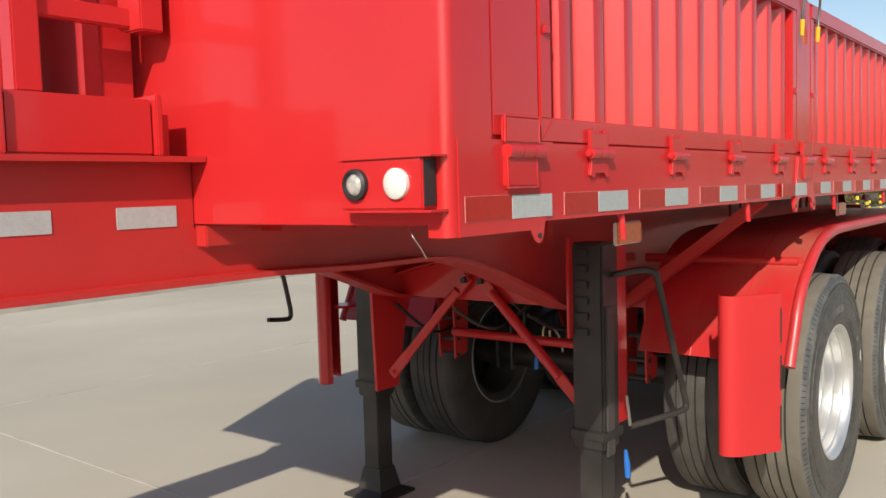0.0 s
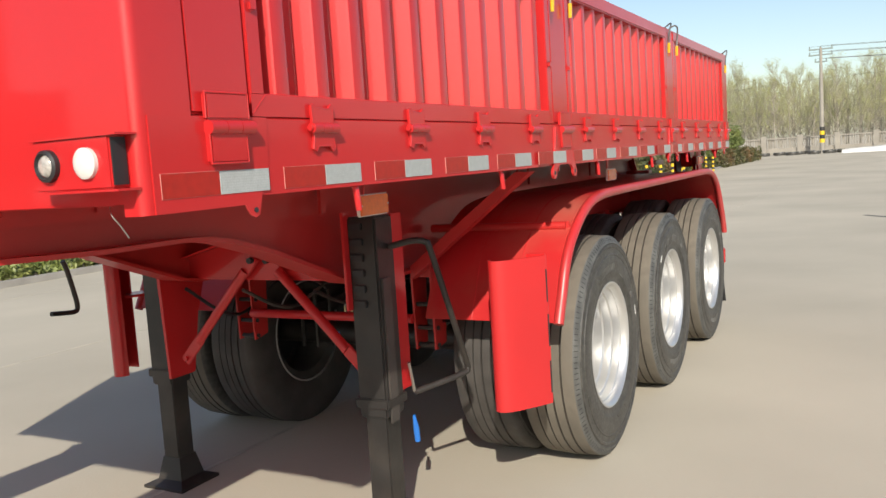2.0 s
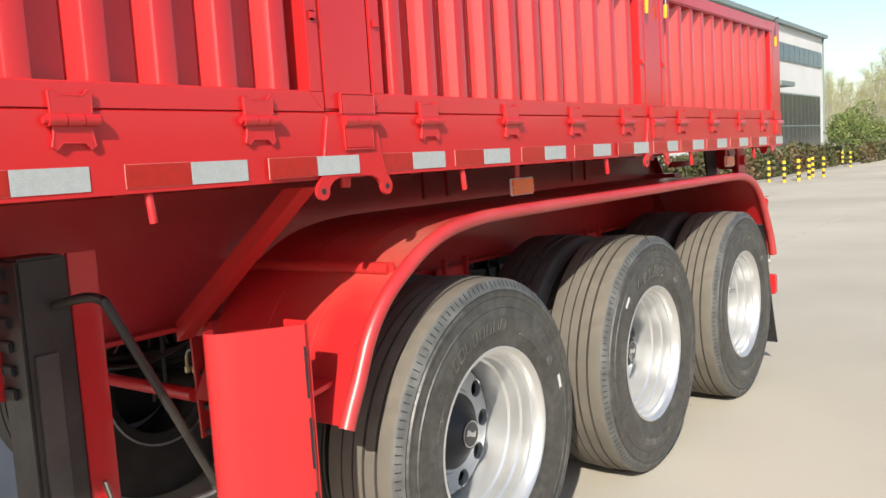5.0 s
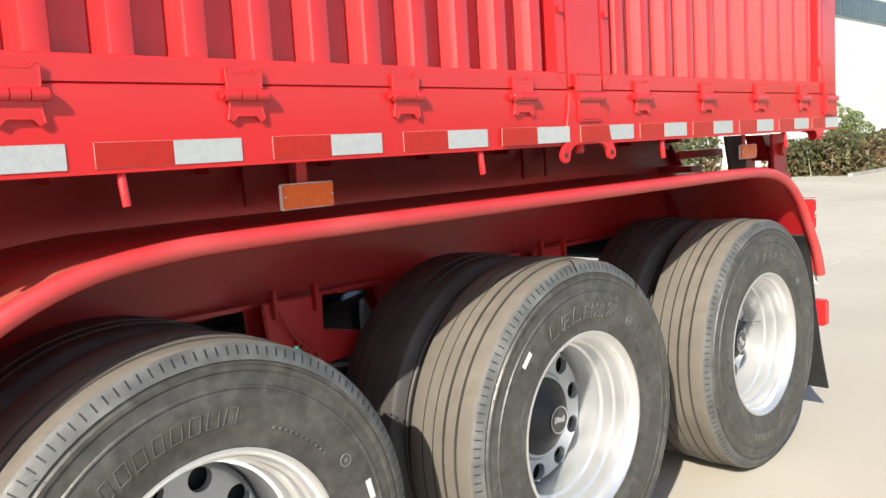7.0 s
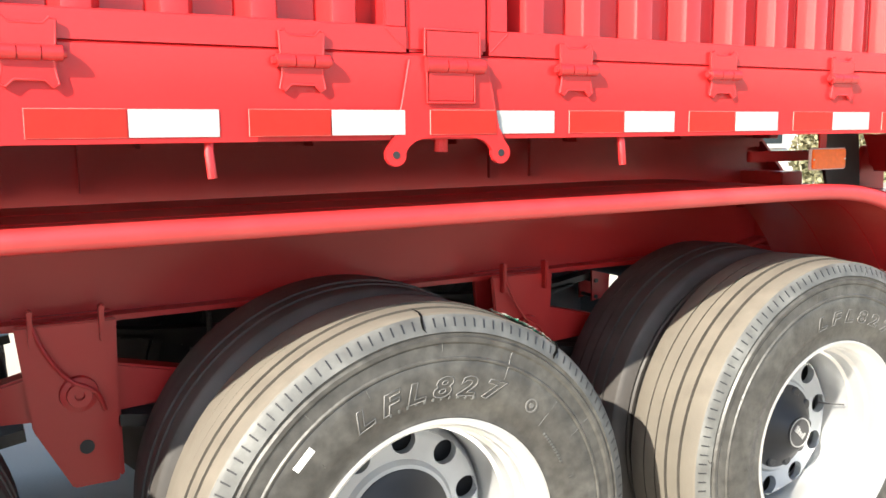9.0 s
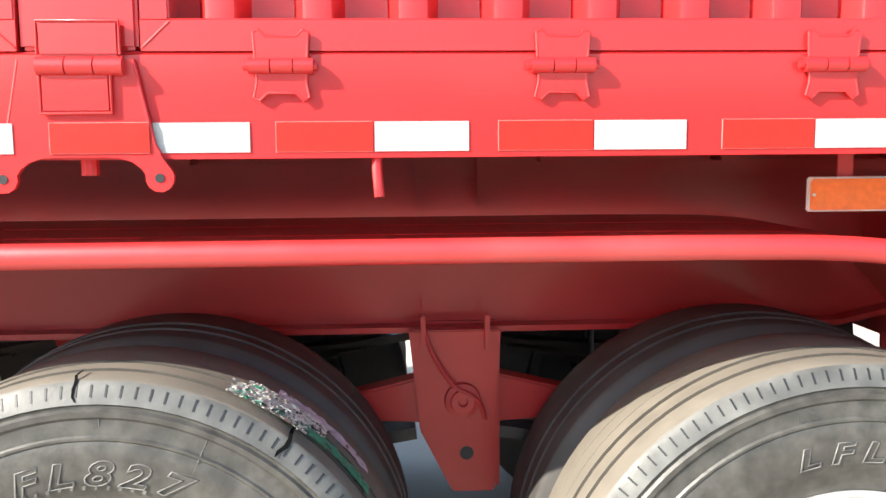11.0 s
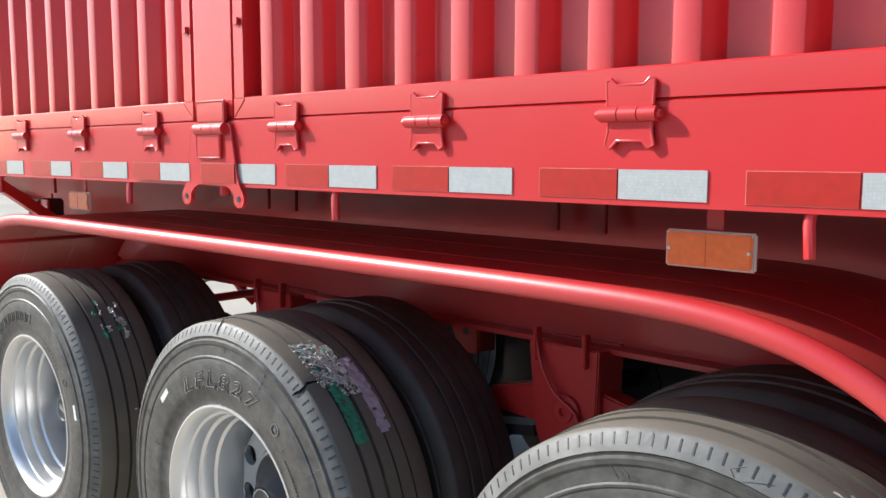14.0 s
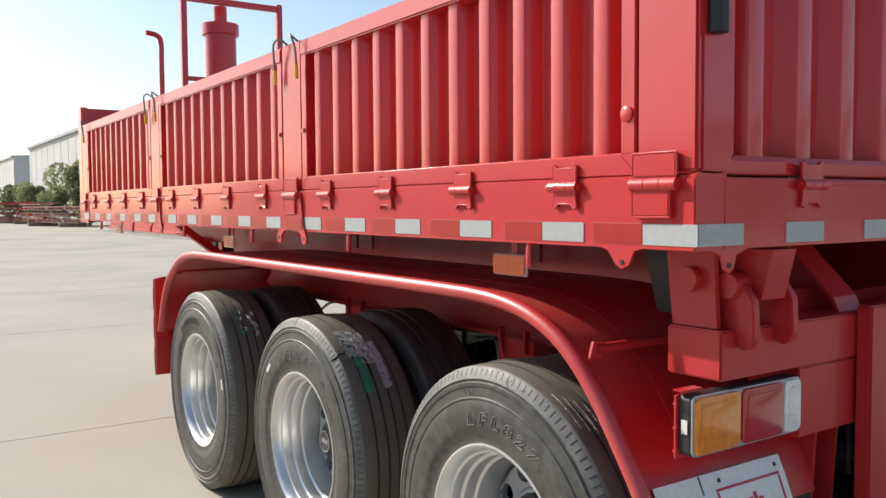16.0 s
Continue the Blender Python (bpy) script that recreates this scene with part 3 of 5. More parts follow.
WHEEL = wheel_meshes()
# inner rims are silver too; their shade is put into this dark colour
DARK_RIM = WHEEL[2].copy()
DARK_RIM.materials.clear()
DARK_RIM.materials.append(material("shade_dark_inner_rim", (0.05, 0.047, 0.043), 0.7, vary=0.3, scale=8))
NEAR = []
for i, x in enumerate(AXLES):
    NEAR.append(add_wheel(x, 0.015, (0.35, 0.1, 0.75)[i]))
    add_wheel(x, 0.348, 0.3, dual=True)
    add_wheel(x, WIDE - 0.015, 0.5, mirror=True)
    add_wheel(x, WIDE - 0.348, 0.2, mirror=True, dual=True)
    part("axle", tube(B(), [(x, 0.3, AXLE_Z), (x, WIDE - 0.3, AXLE_Z)], 0.07, 16), BLACK_PAINT, trailer, "dark round axle tube", smooth=True)


# ---------------------------------------------------------------- chassis
BEAM_Y = 0.78
for y in (BEAM_Y, WIDE - BEAM_Y):
    # plate girder: deep behind, tapering up to the shallow neck
    web = [(-2.6, 1.325), (0.0, 1.313), (0.3, 1.3), (0.6, 1.298), (0.72, 1.29), (0.83, 1.268), (1.0, 1.216), (1.25, 1.122), (1.5, 1.03), (1.6, 1.01), (1.72, 1.005), (5.6, 1.005), (5.9, 1.07), (5.9, 1.2), (5.87, 1.27), (5.735, 1.405), (0.3, 1.405), (-0.17, 1.405), (-0.197, 1.43), (-0.197, 1.584), (-2.6, 1.584)]
    beam = part("chassis_beam", prism(B(), web, "y", y - 0.006, y + 0.006), CHASSIS_RED, trailer, "red welded plate girder of the chassis")
    part("bottom_flange", sheet(B(), [(a, b - 0.007) for a, b in web[:13]], 0.014, "y", y - 0.065, y + 0.065), CHASSIS_RED, beam)
    part("top_flange", sheet(B(), [(a, b + 0.005) for a, b in web[13:17]], 0.012, "y", y - 0.055, y + 0.055), CHASSIS_RED, beam)
    part("neck_flange", box(B(), -2.6, -0.196, y - 0.065, y + 0.065, 1.584, 1.597), CHASSIS_RED, beam)
    for x in (-0.394, -0.69, -0.99):
        if y < 1:
            part("white_tape", box(B(), x, x + 0.15, y - 0.0085, y - 0.006, 1.437, 1.485), WHITE_TAPE, beam, "white reflective tape")
# body runner over the girder and floor bearers
for y in (BEAM_Y, WIDE - BEAM_Y):
    part("body_runner", box(B(), -0.19, 5.735, y - 0.045, y + 0.045, 1.384, 1.436, 0.003), CHASSIS_RED, trailer)
for k in range(14):
    x = 0.0 + k * 0.44
    part("floor_bearer", box(B(), x - 0.025, x + 0.025, 0.66, WIDE - 0.66, 1.415, 1.436, 0.003), CHASSIS_RED, trailer)

# paired straps that hold the body runner
for x in (1.3, 3.21, 3.375, 4.53, 4.68):
    part("runner_strap", box(B(), x - 0.017, x + 0.017, 0.7, 0.714, 1.31, 1.432, 0.002), CHASSIS_RED, trailer, "short upright red strap under the body")


def fender(mirror=False):
    line = [(1.945, 0.785), (1.972, 0.84), (2.004, 0.9), (2.055, 1.005), (2.125, 1.092), (2.222, 1.164), (2.33, 1.222), (2.45, 1.26), (2.611, 1.28), (2.76, 1.284), (2.91, 1.285), (3.06, 1.285), (3.4, 1.285), (4.0, 1.285), (4.6, 1.285), (4.9, 1.285), (5.05, 1.284), (5.19, 1.2815), (5.314, 1.272), (5.427, 1.249),
            (5.529, 1.207), (5.612, 1.147), (5.69, 1.063), (5.765, 0.96), (5.83, 0.86), (5.868, 0.76)]
    path = [(p.x, p.y) for p in smooth_path([(a, b, 0) for a, b in line], 4)]
    y0, y1 = (0.03, 0.66) if not mirror else (WIDE - 0.66, WIDE - 0.03)
    f = part("mudguard", sheet(B(), path, 0.005, "y", y0, y1), GUARD_RED, trailer, "red steel mudguard running over all three wheels", smooth=True)
    ye = 0.03 if not mirror else WIDE - 0.03
    for d in (0.2, 0.4):
        yb = y0 + d if not mirror else y1 - d
        part("pressed_bead", tube(B(), [(a, yb, b) for a, b in path], 0.0038, 8), RED, f, smooth=True)
    part("rolled_lip", tube(B(), [(a, ye, b - 0.006) for a, b in path], 0.022, 12), LIP_SHEEN_RED, f, smooth=True)
    return f


fender()
fender(True)


# ---------------------------------------------------------------- front wall fittings and neck
def front_fittings():
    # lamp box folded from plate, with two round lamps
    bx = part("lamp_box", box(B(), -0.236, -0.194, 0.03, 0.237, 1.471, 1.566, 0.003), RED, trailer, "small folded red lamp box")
    part("hood", box(B(), -0.241, -0.194, 0.005, 0.24, 1.5655, 1.5695), RED, bx)
    part("shelf", box(B(), -0.245, -0.194, 0.005, 0.225, 1.466, 1.4705), RED, bx)
    # black plate on the solid box, standing for shade inside a hollow end
    part("shade_end_plate", box(B(), -0.232, -0.2, 0.0275, 0.031, 1.477, 1.562), HUB, bx, "dark plate on the box end, coloured for the shade of a hollow")
    black = lathe(B(), [(0.0305, 0.004), (0.03, -0.008), (0.024, -0.012), (0.021, -0.006)], 32)
    bmesh.ops.rotate(black, verts=black.verts, matrix=Matrix.Rotation(-math.pi / 2, 3, "Z"))
    ring = part("lamp_ring", black, HUB, bx, "black rubber lamp ring", smooth=True, at=(-0.238, 0.192, 1.519))
    lens = lathe(B(), [(0.0215, -0.004), (0.017, -0.01), (0.009, -0.013), (0.0, -0.014)], 32)
    bmesh.ops.rotate(lens, verts=lens.verts, matrix=Matrix.Rotation(-math.pi / 2, 3, "Z"))
    part("lamp_lens", lens, LENS_GREY, bx, "clear glass lamp lens", smooth=True, at=(-0.238, 0.192, 1.519))
    white = lathe(B(), [(0.029, 0.004), (0.0285, -0.006), (0.022, -0.011), (0.01, -0.013), (0.0, -0.0135)], 32)
    bmesh.ops.rotate(white, verts=white.verts, matrix=Matrix.Rotation(-math.pi / 2, 3, "Z"))
    part("round_reflector", white, LAMP_WHITE, bx, "white round reflector", smooth=True, at=(-0.238, 0.089, 1.519))
    # loose thin wire under the front edge
    part("wire_end", tube(B(), smooth_path([(-0.17, 0.12, 1.436), (-0.18, 0.105, 1.42), (-0.17, 0.095, 1.398), (-0.16, 0.088, 1.375)]), 0.0015, 6), STEEL, trailer)
    # plate box across the neck in front of the wall
    nb = part("neck_box", box(B(), -0.63, -0.3, 0.76, WIDE - 0.76, 1.598, 1.725, 0.006), RED, trailer, "red plate box across the chassis neck")
    for x in (-0.292, -0.64):
        part("gusset", box(B(), x - 0.008, x + 0.008, 0.745, WIDE - 0.745, 1.598, 1.735, 0.003), RED, nb)
    part("gusset", box(B(), -0.25, -0.235, 0.8, 0.95, 1.598, 1.697), RED, nb)
    # uprights of the cylinder frame ahead of the wall
    fr = part("cylinder_frame", box(B(), -0.31, -0.225, 0.95, 1.03, 1.735, 2.42, 0.004), RED, trailer, "red upright frame round the lifting cylinder")
    part("upright", box(B(), -0.31, -0.225, WIDE - 1.03, WIDE - 0.95, 1.735, 2.42, 0.004), RED, fr)
    part("upright", box(B(), -0.56, -0.5, 0.85, 0.905, 1.735, 2.42, 0.004), RED, fr)
    part("crossbar", box(B(), -0.5, -0.27, 0.865, 0.895, 1.9, 1.945, 0.004), RED, fr)
    part("step_box", box(B(), -0.28, -0.22, 0.82, 0.89, 1.89, 2.01, 0.004), RED, fr)
    # frame over the body with the cylinder
    for y in (0.9, 1.79):
        part("mast", box(B(), -0.275, -0.226, y - 0.025, y + 0.025, 1.9, 3.4, 0.004), RED, fr, "tall red steel post")
    part("mast_bar", box(B(), -0.27, -0.23, 0.926, 1.764, 3.33, 3.385, 0.004), RED, fr)
    part("mast_bar", box(B(), -0.27, -0.235, 0.926, 1.29, 2.64, 2.68, 0.003), RED, fr)
    cyl = part("lifting_cylinder", tube(B(), [(-0.45, 1.3, 1.73), (-0.45, 1.3, 3.1)], 0.14, 28), RED, trailer, "thick red hydraulic lifting cylinder", smooth=True)
    part("collar", tube(B(), [(-0.45, 1.3, 3.1), (-0.45, 1.3, 3.2)], 0.165, 28), RED, cyl, smooth=True)
    part("rod_end", tube(B(), [(-0.45, 1.3, 3.2), (-0.45, 1.3, 3.36)], 0.06, 20), RED, cyl, smooth=True)
    part("bent_pipe", tube(B(), smooth_path([(-0.35, 0.73, 2.1), (-0.35, 0.73, 2.75), (-0.35, 0.73, 2.95), (-0.35, 0.7, 3.02), (-0.35, 0.6, 3.04)]), 0.022, 12), RED, trailer, "slim red pipe with a bent top", smooth=True)


front_fittings()


# ---------------------------------------------------------------- marker lamps
# slim bars behind the girders' ends
for y in (0.5, WIDE - 0.52):
    part("cross_bar", box(B(), 5.42, 5.85, y, y + 0.02, 1.338, 1.374, 0.003), RED, trailer, "slim red bar at the girder end")


def marker_lamp(x, zz):
    body = part("marker_lamp", box(B(), x, x + 0.152, 0.0905, 0.1, zz, zz + 0.061, 0.003), WHITE_TRIM, trailer, "amber side marker lamp with a pale rim")
    part("lens", box(B(), x + 0.004, x + 0.148, 0.087, 0.0912, zz + 0.003, zz + 0.058, 0.003), LENS_ORANGE, body, "amber lens")
    part("lens_field", box(B(), x + 0.012, x + 0.072, 0.0862, 0.088, zz + 0.008, zz + 0.053), LENS_ORANGE, body)
    for a in (0.009, 0.143):
        part("screw", tube(B(), [(x + a, 0.0848, zz + 0.03), (x + a, 0.09, zz + 0.03)], 0.0028, 8), STEEL, body)
    part("hanger", box(B(), x + 0.062, x + 0.09, 0.11, 0.115, zz + 0.05, 1.445), CHASSIS_RED, body)


for mx, mz in ((0.628, 1.343), (2.912, 1.325), (5.191, 1.332)):
    marker_lamp(mx, mz)


# ---------------------------------------------------------------- landing gear
def landing_leg(x, y, far=False):
    leg = part("landing_leg", box(B(), x - 0.065, x + 0.065, y - 0.065, y + 0.065, 0.5, 1.29, 0.008), BLACK_PAINT, trailer, "black square-tube landing leg with a splayed foot")
    part("inner_tube", box(B(), x - 0.05, x + 0.05, y - 0.05, y + 0.05, 0.12, 0.52, 0.005), BLACK_PAINT, leg)
    part("collar", box(B(), x - 0.075, x + 0.075, y - 0.075, y + 0.075, 0.54, 0.58, 0.005), BLACK_PAINT, leg)
    foot = B()
    rings = [[foot.verts.new((x + a * w, y + b * w, GROUND + z)) for a, b in ((-1, -1), (1, -1), (1, 1), (-1, 1))] for w, z in ((0.125, 0.0), (0.125, 0.014), (0.075, 0.035), (0.053, 0.14))]
    for a, b in zip(rings, rings[1:]):
        for k in range(4):
            foot.faces.new((a[k], a[(k + 1) % 4], b[(k + 1) % 4], b[k]))
    foot.faces.new(rings[0][::-1])
    foot.faces.new(rings[-1])
    part("foot", foot, BLACK_PAINT, leg)
    # red mounting plates; the near leg carries its plate behind, with a slotted rack on its inner edge
    if far:
        part("mount_plate", prism(B(), [(x - 0.08, 0.54), (x + 0.075, 0.54), (x + 0.13, 0.83), (x + 0.19, 1.0), (x + 0.24, 1.06), (x + 0.24, 1.29), (x - 0.1, 1.29), (x - 0.1, 1.1)], "y", y - 0.085, y - 0.067, 0.002), RED, leg, "red mounting plate")
    else:
        part("mount_plate", box(B(), x + 0.07, x + 0.15, y - 0.055, y - 0.043, 0.58, 1.29, 0.002), RED, leg, "red mounting plate")
        part("rack_plate", box(B(), x - 0.1, x - 0.066, y + 0.055, y + 0.067, 0.93, 1.31, 0.002), RED, leg, "red slotted rack plate")
        part("wear_strip", box(B(), x - 0.045, x + 0.015, y - 0.072, y - 0.064, 0.48, 1.05, 0.002), GREY_STEEL, leg, "scuffed grey strip")
        for k in range(6):
            part("slot", box(B(), x - 0.076, x - 0.064, y - 0.01, y + 0.045, 0.94 + 0.06 * k, 0.967 + 0.06 * k, 0.003), HUB, leg)


GREY_STEEL = material("scuffed_grey_paint", (0.055, 0.048, 0.043), 0.5, vary=0.35, bump=0.2)
LEG_Y = 0.6
landing_leg(1.45, LEG_Y)
landing_leg(1.6, WIDE - LEG_Y, True)


def leg_bracing():
    cx = 1.6
    cross = part("cross_plate", prism(B(), [(0.715, 1.015), (1.785, 1.015), (1.785, 1.09), (1.5, 1.16), (1.4, 1.185), (1.1, 1.185), (1.0, 1.16), (0.715, 1.09)], "x", cx, cx + 0.012), RED, trailer, "red cross plate between the girders")
    part("lower_lip", box(B(), cx - 0.001, cx + 0.07, 0.72, 1.78, 1.007, 1.0148), RED, cross)
    part("upper_lip", sheet(B(), [(0.74, 1.098), (1.0, 1.166), (1.1, 1.191), (1.4, 1.191), (1.5, 1.166), (1.76, 1.098)], 0.008, "x", cx - 0.05, cx + 0.05), RED, cross)
    for s in (-1, 1):
        top, low = (cx - 0.03, 1.26 + s * 0.045, 1.1), (cx - 0.03, 1.25 + s * 0.5, 0.635)
        mid = [tuple(a + (b - a) * k for a, b in zip(top, low)) for k in (0.1, 0.82)]
        part("diagonal_brace", tube(B(), mid, 0.022, 12), RED, cross, "round red diagonal brace", smooth=True)
        for p, q in ((top, mid[0]), (mid[1], low)):
            a, b = Vector(p), Vector(q)
            way = (b - a).normalized()
            side = Vector((0, way.z, -way.y)) * 0.026
            ends = [a - way * 0.022 + side, b + way * 0.022 + side, b + way * 0.022 - side, a - way * 0.022 - side]
            part("flattened_end", prism(B(), [(e.y, e.z) for e in ends], "x", cx - 0.036, cx - 0.022, 0.003), RED, cross)
        part("bolt", tube(B(), [(cx - 0.036, top[1], top[2]), (cx - 0.056, top[1], top[2])], 0.015, 6), HUB, cross)
        part("bolt", tube(B(), [(cx - 0.036, low[1], low[2]), (cx - 0.05, low[1], low[2])], 0.012, 6), RED, cross)
    part("cross_tube", tube(B(), [(2.02, 0.77, 0.765), (2.02, WIDE - 0.77, 0.765)], 0.022, 14), RED, trailer, "red round cross tube", smooth=True)


leg_bracing()


def crank():
    """Fold-down winding handle of the near landing leg."""
    pts = [(1.47, 0.53, 1.165), (1.492, 0.44, 1.185), (1.512, 0.392, 1.178), (1.53, 0.38, 1.14), (1.66, 0.38, 0.88), (1.772, 0.38, 0.65), (1.783, 0.382, 0.618), (1.76, 0.395, 0.597), (1.58, 0.522, 0.56)]
    part("winding_handle", tube(B(), smooth_path(pts, 5), 0.0125, 10), BLACK_PAINT, trailer, "bent dark steel winding handle", smooth=True)
    part("handle_strap", tube(B(), [(1.545, 0.522, 0.69), (1.575, 0.522, 0.565)], 0.007, 8), STEEL, trailer)
    part("blue_hose_end", tube(B(), [(1.668, 0.589, 0.43), (1.68, 0.589, 0.37), (1.686, 0.589, 0.312)], [0.006, 0.013, 0.012], 10), BLUE, trailer, "short blue plastic hose end")


BLUE = material("blue_plastic", (0.02, 0.16, 0.55), 0.35, vary=0.1)
crank()
# brass air fittings, a looped hose and a blue hose end over the first axle
BRASS = material("dull_brass", (0.55, 0.45, 0.26), 0.35, metal=0.9, vary=0.2, scale=40)
GREY_HOSE = material("grey_plastic_hose", (0.42, 0.45, 0.44), 0.4, vary=0.15, scale=20)
for dx, dy in ((0.0, 0.0), (0.012, -0.035)):
    part("air_fitting", tube(B(), [(2.52 + dx, 1.5 + dy, 0.645), (2.52 + dx, 1.5 + dy, 0.672), (2.52 + dx, 1.5 + dy, 0.674), (2.52 + dx, 1.5 + dy, 0.715)], [0.013, 0.013, 0.007, 0.007], 8), BRASS, trailer, "small dull brass air fitting")
part("looped_hose", tube(B(), smooth_path([(2.52, 1.5, 0.712), (2.525, 1.49, 0.738), (2.545, 1.465, 0.735), (2.57, 1.44, 0.695), (2.59, 1.428, 0.64), (2.6, 1.425, 0.59)], 5), 0.006, 8), GREY_HOSE, trailer, "short looped grey hose", smooth=True)
part("blue_hose_end", tube(B(), [(2.38, 1.457, 0.6), (2.38, 1.457, 0.575), (2.378, 1.458, 0.53)], [0.006, 0.013, 0.012], 10), BLUE, trailer, "short blue plastic hose end")
part("far_handle", tube(B(), smooth_path([(1.47, 2.43, 1.11), (1.49, 2.43, 1.06), (1.52, 2.43, 0.93), (1.528, 2.43, 0.875), (1.518, 2.43, 0.852), (1.48, 2.43, 0.85), (1.376, 2.43, 0.862)], 4), 0.0125, 10), BLACK_PAINT, trailer, "bent dark steel winding handle", smooth=True)


# ---------------------------------------------------------------- guard plates ahead of the wheels
def guard(far=False):
    """Upright folded plate on a bracket; the far one is its mirror image."""
    def at(y):
        return WIDE - y if far else y
    path = [(a, at(b)) for a, b in ((1.685, 0.207), (1.662, 0.202), (1.646, 0.19), (1.639, 0.173), (1.643, 0.153), (1.656, 0.133), (1.682, 0.111), (1.722, 0.084), (1.765, 0.056), (1.8, 0.035), (1.818, 0.025), (1.828, 0.03), (1.831, 0.05))]
    g = part("guard_plate", sheet(B(), path, 0.006, "z", 0.486, 1.085), RED, trailer, "upright red folded guard plate", smooth=True)
    ys = sorted((at(0.028), at(0.112)))
    part("edge_flange", box(B(), 1.829, 1.84, *ys, 0.486, 1.09, 0.003), RED, g)
    part("top_cap", prism(B(), [(a, at(b)) for a, b in ((1.66, 0.196), (1.644, 0.17), (1.665, 0.13), (1.77, 0.06), (1.825, 0.034), (1.826, 0.105), (1.74, 0.18))], "z", 1.066, 1.072), RED, g)
    ys = sorted((at(0.0205), at(0.03)))
    for z in (0.53, 0.72, 0.9):
        part("slot", box(B(), 1.812, 1.817, *ys, z, z + 0.13), HUB, g)
    part("arm", prism(B(), [(a, at(b)) for a, b in ((1.75, 0.16), (1.838, 0.07), (2.01, 0.12), (2.01, 0.18), (1.82, 0.2))], "z", 0.875, 0.889), RED, g)
    return g


guard()
guard(True)


# ---------------------------------------------------------------- mudguard stays, suspension
def stay(x, z, y1=0.74, r=0.02):
    s = part("mudguard_stay", tube(B(), [(x, 0.07, z), (x, y1, z)], r, 12), CHASSIS_RED, trailer, "round red stay", smooth=True)
    part("stay_tab", prism(B(), [(0.045, z - 0.025), (0.085, z - 0.025), (0.1, z + 0.015), (0.06, z + 0.02)], "x", x - 0.004, x + 0.004), CHASSIS_RED, s)


stay(2.21, 1.165)
stay(5.637, 1.172, r=0.013)
# slanting stay from the sill to the girder
part("slanting_stay", prism(B(), [(0.12, 1.415), (0.19, 1.415), (0.72, 1.02), (0.72, 0.96)], "x", 1.94, 2.0), CHASSIS_RED, trailer, "slanting red plate stay")


def hanger(x, y):
    """Tapered spring hanger with pressed bosses and a bolt hole."""
    out = [(x - 0.135, 1.01), (x + 0.09, 1.01), (x + 0.075, 0.6), (x - 0.03, 0.6), (x - 0.11, 0.76)]
    h = part("spring_hanger", prism(B(), out, "y", y - 0.008, y + 0.008, 0.004), CHASSIS_RED, trailer, "tapered red spring hanger")
    part("hanger_plate", prism(B(), out, "y", y + 0.1, y + 0.116), CHASSIS_RED, h)
    part("edge", box(B(), x + 0.075, x + 0.088, y, y + 0.11, 0.61, 1.0, 0.003), CHASSIS_RED, h)
    boss = lathe(B(), [(0.045, 0.0), (0.043, -0.012), (0.03, -0.014), (0.028, -0.022), (0.012, -0.022), (0.01, -0.012), (0.0, -0.012)], 24)
    part("boss", boss, CHASSIS_RED, h, smooth=True, at=(x - 0.005, y - 0.008, 0.835))
    part("bolt_hole", tube(B(), [(x + 0.005, y - 0.0095, 0.7), (x + 0.005, y + 0.01, 0.7)], 0.0175, 16), HUB, h)
    for k in (-0.1, 0.055):
        part("rib", box(B(), x + k - 0.006, x + k + 0.006, y - 0.03, y, 0.96, 1.05, 0.003), CHASSIS_RED, h)
    part("brake_pipe", tube(B(), smooth_path([(x - 0.1, y - 0.02, 1.02), (x - 0.075, y - 0.03, 0.95), (x - 0.03, y - 0.03, 0.88), (x + 0.03, y - 0.028, 0.84), (x + 0.05, y - 0.025, 0.79)], 4), 0.005, 8), CHASSIS_RED, h, smooth=True)
    part("equaliser", prism(B(), [(x - 0.3, 0.84), (x - 0.05, 0.9), (x + 0.05, 0.9), (x + 0.3, 0.84), (x + 0.3, 0.78), (x + 0.08, 0.77), (x - 0.08, 0.77), (x - 0.3, 0.78)], "y", y + 0.02, y + 0.09, 0.006), CHASSIS_RED, h)


for hx in (3.326, 4.627):
    hanger(hx, 0.66)
    hanger(hx, WIDE - 0.776)


def ladder_bracket(x, y):
    """Front and rear spring brackets: two cheeks with rungs."""
    b = part("spring_bracket", box(B(), x - 0.06, x + 0.07, y, y + 0.11, 0.96, 1.01, 0.003), CHASSIS_RED, trailer, "red spring bracket of two cheeks")
    for a in (y, y + 0.1):
        part("cheek", prism(B(), [(x - 0.06, 0.96), (x + 0.07, 0.96), (x + 0.05, 0.64), (x - 0.05, 0.62)], "y", a, a + 0.01), CHASSIS_RED, b)
    for z in (0.64, 0.72, 0.83):
        part("spacer", tube(B(), [(x - 0.03, y - 0.008, z), (x - 0.03, y + 0.118, z)], 0.011, 8), BLACK_PAINT, b)


